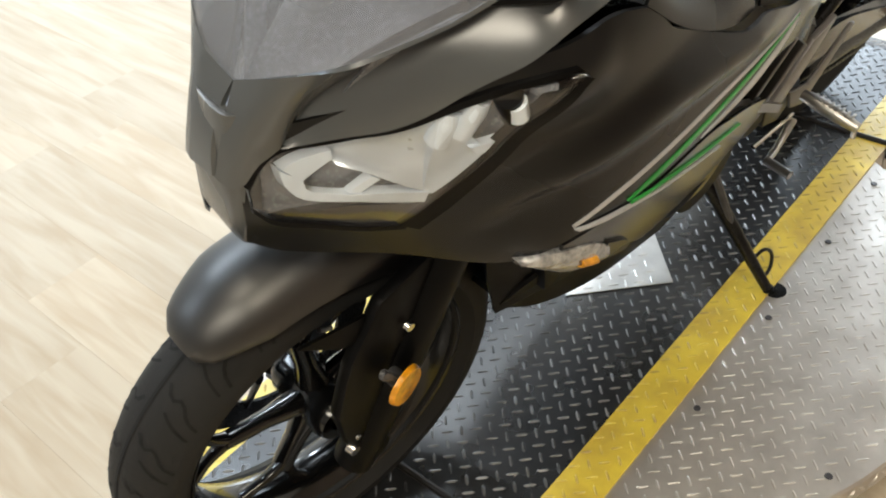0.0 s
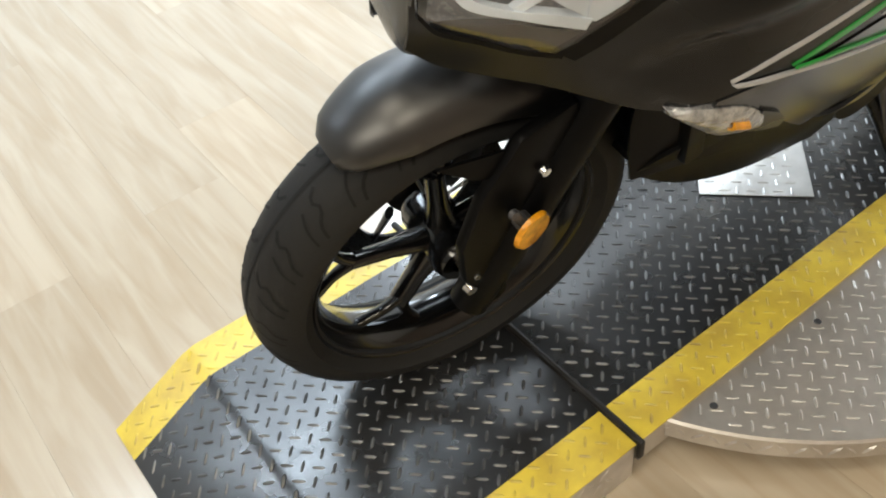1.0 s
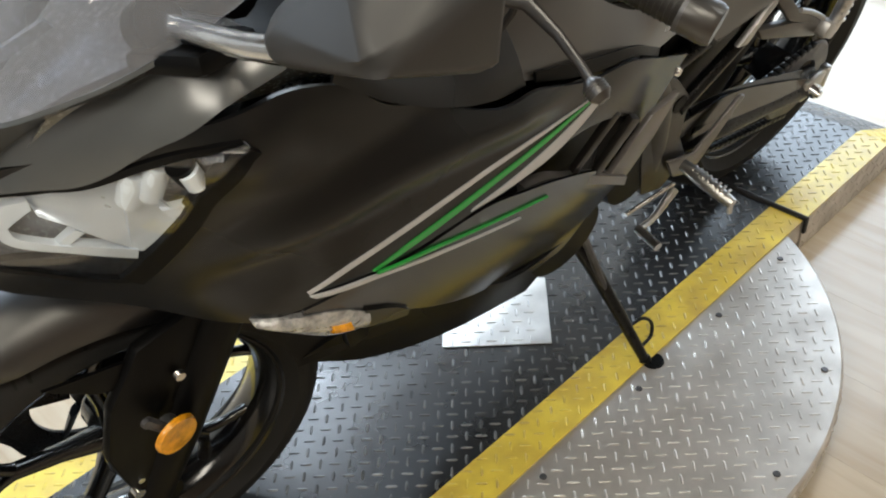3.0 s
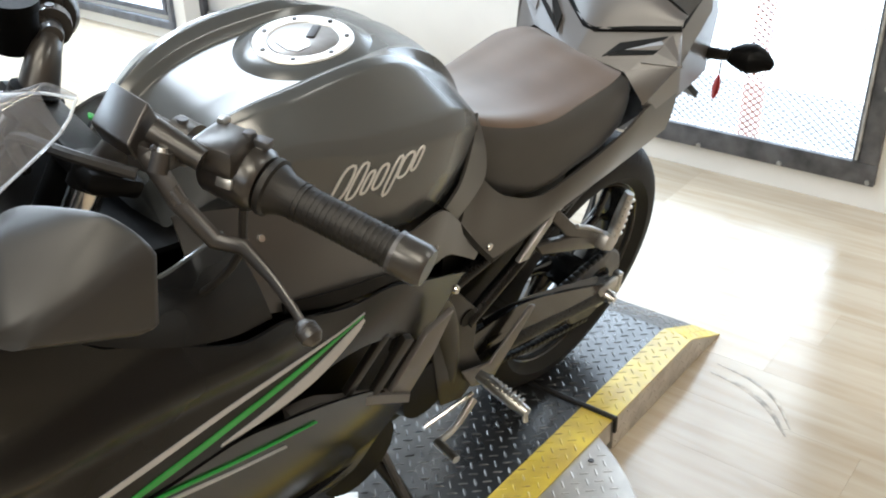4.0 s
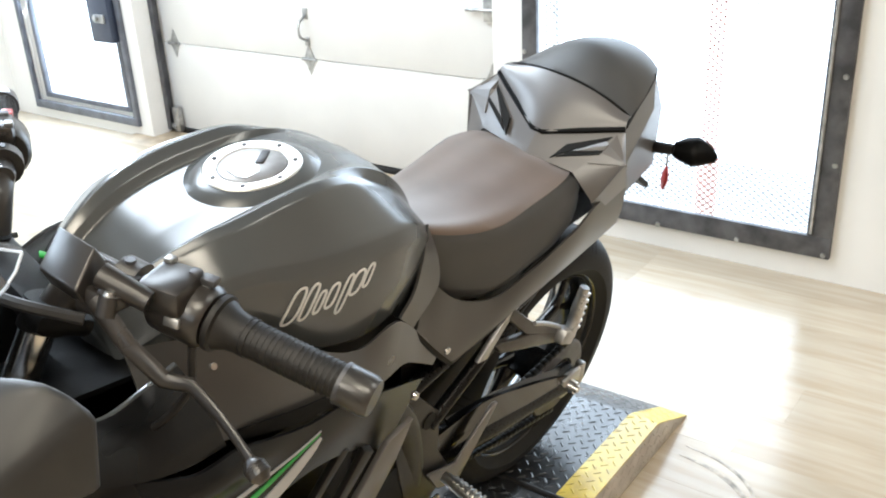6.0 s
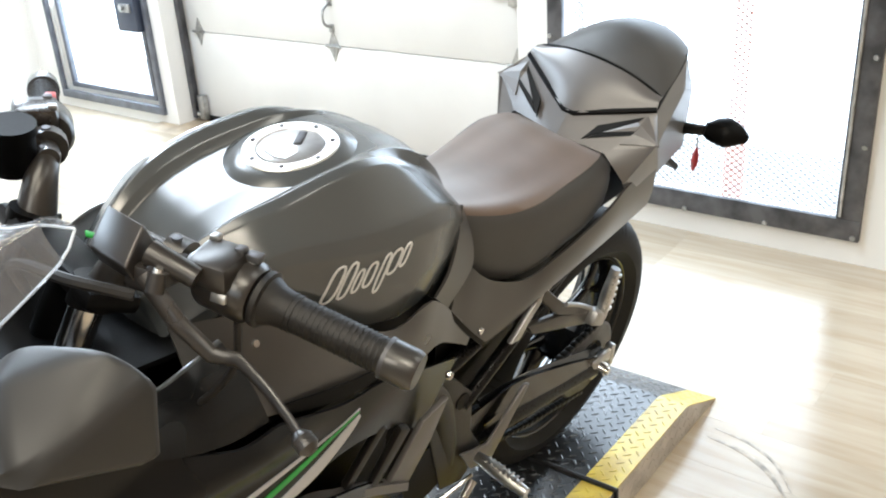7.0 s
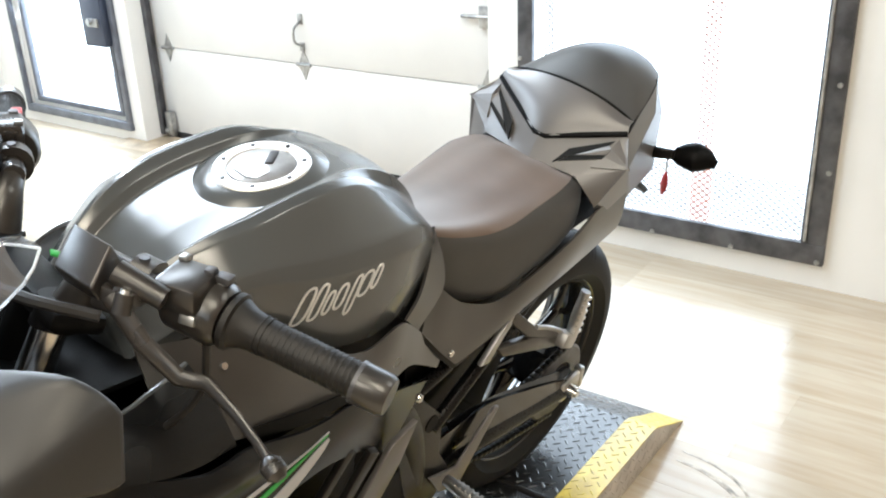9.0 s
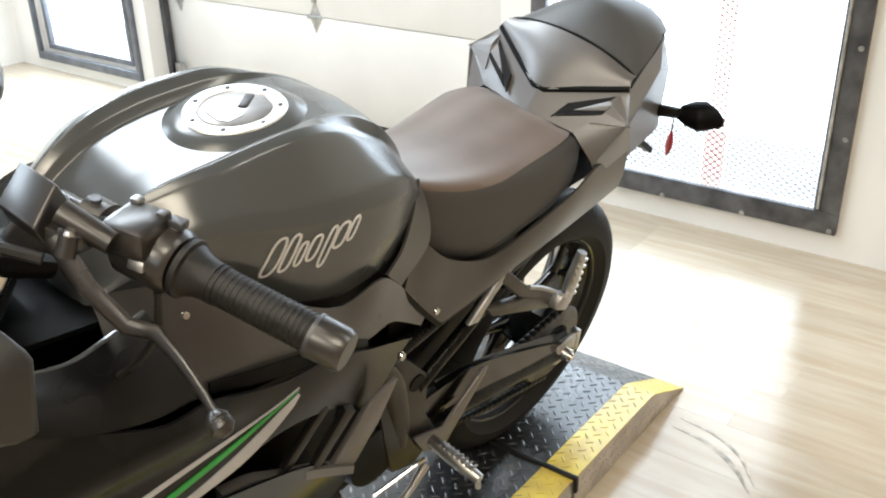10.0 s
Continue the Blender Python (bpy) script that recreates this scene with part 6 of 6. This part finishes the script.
for y, z in ((-0.518, 0.103), (-0.225, 0.100), (0.071, 0.098), (0.36, 0.097), (-0.519, 0.42), (-0.518, 0.707), (-0.518, 1.0), (0.640, 0.69), (0.640, 0.40)):
    part("frame_bolt", bolt((GX - 0.011, y, z), (-1, 0, 0), 0.010, 0.007), M_GALV, gate)


def mesh_wires(y0, y1, z0, z1, x, step_y=0.030, step_z=0.012, w=0.0014):
    """Zigzag wires of expanded metal, row over row."""
    V, F = [], []
    rows = int((z1 - z0) / step_z)
    n = int((y1 - y0) / step_y * 2)
    for r in range(rows):
        zb = z0 + r * step_z
        for i in range(n):
            a, b = (i + r) % 2, (i + 1 + r) % 2
            ya, yb = y0 + i * step_y / 2, y0 + (i + 1) * step_y / 2
            za, zc = zb + a * step_z, zb + b * step_z
            k = len(V)
            V += [(x, ya, za - w), (x, yb, zc - w), (x, yb, zc + w), (x, ya, za + w), (x + 0.002, ya, za - w), (x + 0.002, yb, zc - w), (x + 0.002, yb, zc + w), (x + 0.002, ya, za + w)]
            F += [(k, k + 1, k + 2, k + 3), (k + 5, k + 4, k + 7, k + 6), (k + 3, k + 2, k + 6, k + 7), (k + 1, k, k + 4, k + 5)]
    return V, F


M_OWIRE = material("orange_wire", (0.62, 0.26, 0.16), 0.5, 0.0, 0.1, 10, 100, 0)
M_WIRE = material("mesh_wire", (0.09, 0.09, 0.09), 0.5, 0.4, 0.2, 10, 100, 0)
tagged(part("mesh", mesh_wires(GI[0] - 0.01, -0.122, GZ + 0.06, 2.1, XW + 0.02), M_WIRE, gate, "", 0), kind="stuff")
tagged(part("mesh", mesh_wires(-0.122, -0.045, GZ + 0.06, 2.1, XW + 0.02, 0.030, 0.012, 0.0031), M_OWIRE, gate, "orange painted mesh strip", 0), kind="stuff")
tagged(part("mesh", mesh_wires(-0.045, GI[1] + 0.01, GZ + 0.06, 2.1, XW + 0.02), M_WIRE, gate, "", 0), kind="stuff")

# ---- glazed door ----
# frame colour lightened and blued for the daylight glare over it
M_GLAZ = material("glare_lifted_frame", (0.15, 0.16, 0.19), 0.42, 0.2, 0.2, 12, 140, 0.1)
win = empty("glazed_door", pose(0, 0, 0), "glazed door with grey metal frame and blown-out daylight", "door", "", "structure")
WO = (3.150, 4.157)
for y0, y1, z0, z1, x in ((WO[0], WO[1], 0.062, 0.108, 0.012), (WO[0], WO[0] + 0.034, 0.108, 2.15, 0.012), (WO[1] - 0.034, WO[1], 0.108, 2.15, 0.012)):
    part("outer_frame", box((XW - x, (y0 + y1) / 2, (z0 + z1) / 2), (0.024, y1 - y0, z1 - z0), 0.003), M_GLAZ, win)
for y0, y1, z0, z1, x in ((WO[0] + 0.085, WO[1] - 0.085, 0.128, 0.158, 0.02), (WO[0] + 0.085, WO[0] + 0.115, 0.158, 2.12, 0.02), (WO[1] - 0.115, WO[1] - 0.085, 0.158, 2.12, 0.02)):
    part("inner_frame", box((XW + x, (y0 + y1) / 2, (z0 + z1) / 2), (0.03, y1 - y0, z1 - z0), 0.003), M_GLAZ, win)
for y0, y1, z0, z1 in ((WO[0] + 0.02, WO[1] - 0.02, 0.07, 0.128), (WO[0] + 0.02, WO[0] + 0.085, 0.128, 2.15), (WO[1] - 0.085, WO[1] - 0.02, 0.128, 2.15)):
    part("frame_face", box((XW + 0.03, (y0 + y1) / 2, (z0 + z1) / 2), (0.02, y1 - y0, z1 - z0), 0.002), M_WALL, win, "white frame face")
M_BLUEB = material("blue_black_box", (0.05, 0.06, 0.09), 0.35, 0.1, 0.1, 10, 100, 0.05)
lock = part("lock_box", box((XW - 0.03, 3.285, 0.66), (0.06, 0.18, 0.27), 0.008), M_BLUEB, win, "dark blue lock box")
part("lock_latch", join(box((XW - 0.066, 3.27, 0.655), (0.014, 0.09, 0.045), 0.004), tube([(XW - 0.07, 3.28, 0.66), (XW - 0.09, 3.28, 0.66)], 0.016, 14)), M_GALV, lock, "bright latch")

# ---- overhead door ----
od = empty("overhead_door", pose(0, 0, 0), "cream sectional overhead door with steel hinges, closed", "garage door", "", "structure")
DX = 3.105
for k in range(5):
    z0, z1 = (0.035 if k == 0 else 0.51 + 0.485 * (k - 1)), 0.51 + 0.485 * k
    part("door_panel", box((DX + 0.025, 1.93, (z0 + z1) / 2), (0.05, 2.30, z1 - z0 - 0.004), 0.004), M_DOORP, od)
part("bottom_seal", box((DX + 0.02, 1.93, 0.018), (0.06, 2.30, 0.034), 0.008), M_RUB, od, "black rubber bottom seal")


def hinge(y, z, s=1.0):
    return join(plate([(DX - 0.004, y, z - 0.10 * s), (DX - 0.004, y - 0.042 * s, z - 0.005), (DX - 0.004, y - 0.042 * s, z + 0.005), (DX - 0.004, y, z + 0.10 * s), (DX - 0.004, y + 0.042 * s, z + 0.005), (DX - 0.004, y + 0.042 * s, z - 0.005)], (0.004, 0, 0)),
                tube([(DX - 0.008, y - 0.045, z), (DX - 0.008, y + 0.045, z)], 0.008, 8))


for y in (1.955, 2.955, 0.905):
    for z in (0.51, 0.995, 1.48):
        part("hinge", hinge(y, z, 0.75), M_GALV, od, "galvanised hinge plate")
part("door_handle", join(tube([(DX - 0.004, 1.957, 0.60), (DX - 0.05, 1.957, 0.625), (DX - 0.05, 1.957, 0.685), (DX - 0.004, 1.957, 0.715)], 0.0065, 10, 16), box((DX - 0.003, 1.957, 0.725), (0.006, 0.03, 0.05), 0.002), box((DX - 0.003, 1.957, 0.595), (0.006, 0.03, 0.04), 0.002)), M_GALV, od, "galvanised lift handle")
part("slide_bolt", join(box((DX - 0.012, 0.90, 0.80), (0.02, 0.07, 0.09), 0.004), tube([(DX - 0.02, 0.85, 0.80), (DX - 0.02, 1.02, 0.80)], 0.008, 10)), M_GALV, od, "galvanised slide bolt")
for y in (3.045, 0.815):
    part("door_track", join(box((DX - 0.055, y, 1.2), (0.008, 0.035, 2.34), 0.002), box((DX - 0.03, y + (0.014 if y > 2 else -0.014), 1.2), (0.055, 0.006, 2.34), 0.002)), M_DARKF, od, "dark steel door track")
    part("roller_bracket", join(box((DX - 0.03, y + (-0.05 if y > 2 else 0.05), 0.09), (0.035, 0.05, 0.14), 0.004), tube([(DX - 0.04, y - 0.05, 0.05), (DX - 0.04, y + 0.03, 0.05)], 0.016, 12)), M_GALV, od, "galvanised bottom bracket")
tagged(part("threshold", loft([[(2.83, y, 0.001), (2.90, y, 0.014), (3.08, y, 0.014), (3.08, y, 0.001)] for y in (0.83, 3.22)]), M_WORN, None, "", 0), "bare wooden threshold strip under the overhead door", "threshold", "", "structure")

# a dark rubber block on the floor beyond the turntable
chock = empty("wheel_chock", pose(0.225, 2.56, 0.0, 0, 0, 40), "black rubber wheel chock lying on the plank floor", "wheel chock")
part("block", loft([[(-0.05, y, 0.001), (0.06, y, 0.001), (0.06, y, 0.03), (0.02, y, 0.10), (-0.01, y, 0.105), (-0.04, y, 0.05)] for y in (-0.075, 0.075)]), M_RUB, chock, "", 30)
for k in range(3):
    part("rib", box((0.045 - 0.016 * k, 0, 0.052 + 0.025 * k), (0.008, 0.14, 0.008), 0.002, (0, -62, 0)), M_RUB, chock)

# ---- ceiling fixtures, made up to carry the added lamps ----
for lx, ly in LAMPS:
    if ly > 2:
        fx = empty("added_pendant", pose(lx, ly, 3.2), "white pendant fixture for an added unseen globe lamp", "pendant light", "pendant lights")
        part("stem", tube([(0, 0, 0), (0, 0, -0.27)], 0.012, 10), M_WALL, fx)
        part("ceiling_rose", tube([(0, 0, 0), (0, 0, -0.03)], [0.06, 0.045], 20), M_WALL, fx)
        continue
    fx = empty("added_strip_light", pose(lx, ly, 3.2), "white strip fixture for an added unseen lamp", "ceiling light", "ceiling lights")
    part("housing", box((0, 0, -0.03), (1.25, 0.30, 0.05), 0.008), M_WALL, fx)

# ---- floor planks ----
rng = random.Random(7)
PW, PL = 0.188, 1.24
x = XB
while x < XW + 0.14:
    y = YR - rng.random() * PL
    w = min(PW, XW + 0.16 - x)
    while y < YL:
        a, b = max(y, YR), min(y + PL, YL)
        if b - a > 0.05 and x + w > XB + 0.02:
            lx, ly = w - 0.0002, b - a - 0.0002
            me = bpy.data.meshes.new("plank")
            c = 0.0002
            me.from_pydata([(-lx / 2, -ly / 2, -0.009), (lx / 2, -ly / 2, -0.009), (lx / 2, ly / 2, -0.009), (-lx / 2, ly / 2, -0.009), (-lx / 2, -ly / 2, -c), (lx / 2, -ly / 2, -c), (lx / 2, ly / 2, -c), (-lx / 2, ly / 2, -c), (-lx / 2 + c, -ly / 2 + c, 0), (lx / 2 - c, -ly / 2 + c, 0), (lx / 2 - c, ly / 2 - c, 0), (-lx / 2 + c, ly / 2 - c, 0)], [],
                           [(0, 1, 5, 4), (1, 2, 6, 5), (2, 3, 7, 6), (3, 0, 4, 7), (4, 5, 9, 8), (5, 6, 10, 9), (6, 7, 11, 10), (7, 4, 8, 11), (8, 9, 10, 11)])
            me.materials.append(M_WOOD)
            ob = new("plank", me)
            ob.parent = floor
            ob.location = (x + w / 2, (a + b) / 2, 0.0)
        y += PL
    x += PW

# faint tyre marks where machines are rolled off the ramp
M_SCUFF = material("floor_scuff", (0.465, 0.395, 0.298), 0.30, 0, 0.3, 30, 200, 0.05)
for shift, wide in ((0.0, 0.014), (0.042, 0.009)):
    line = curve([(1.772 + shift, -0.50, 0.0006), (1.757 + shift, -0.59, 0.0006), (1.712 + shift, -0.67, 0.0006), (1.640 + shift * 0.7, -0.736, 0.0006)], 18)
    rows = []
    for i, p in enumerate(line):
        d = (line[min(i + 1, 18)] - line[max(i - 1, 0)]).normalized()
        side_way = Vector((-d.y, d.x, 0)) * wide * 0.5 * (0.3 + 0.7 * math.sin(math.pi * i / 18))
        rows.append([p - side_way, p + side_way, p + side_way - Vector((0, 0, 0.0012)), p - side_way - Vector((0, 0, 0.0012))])
    part("tyre_mark", loft(rows), M_SCUFF, floor, "faint dark tyre mark", 0)
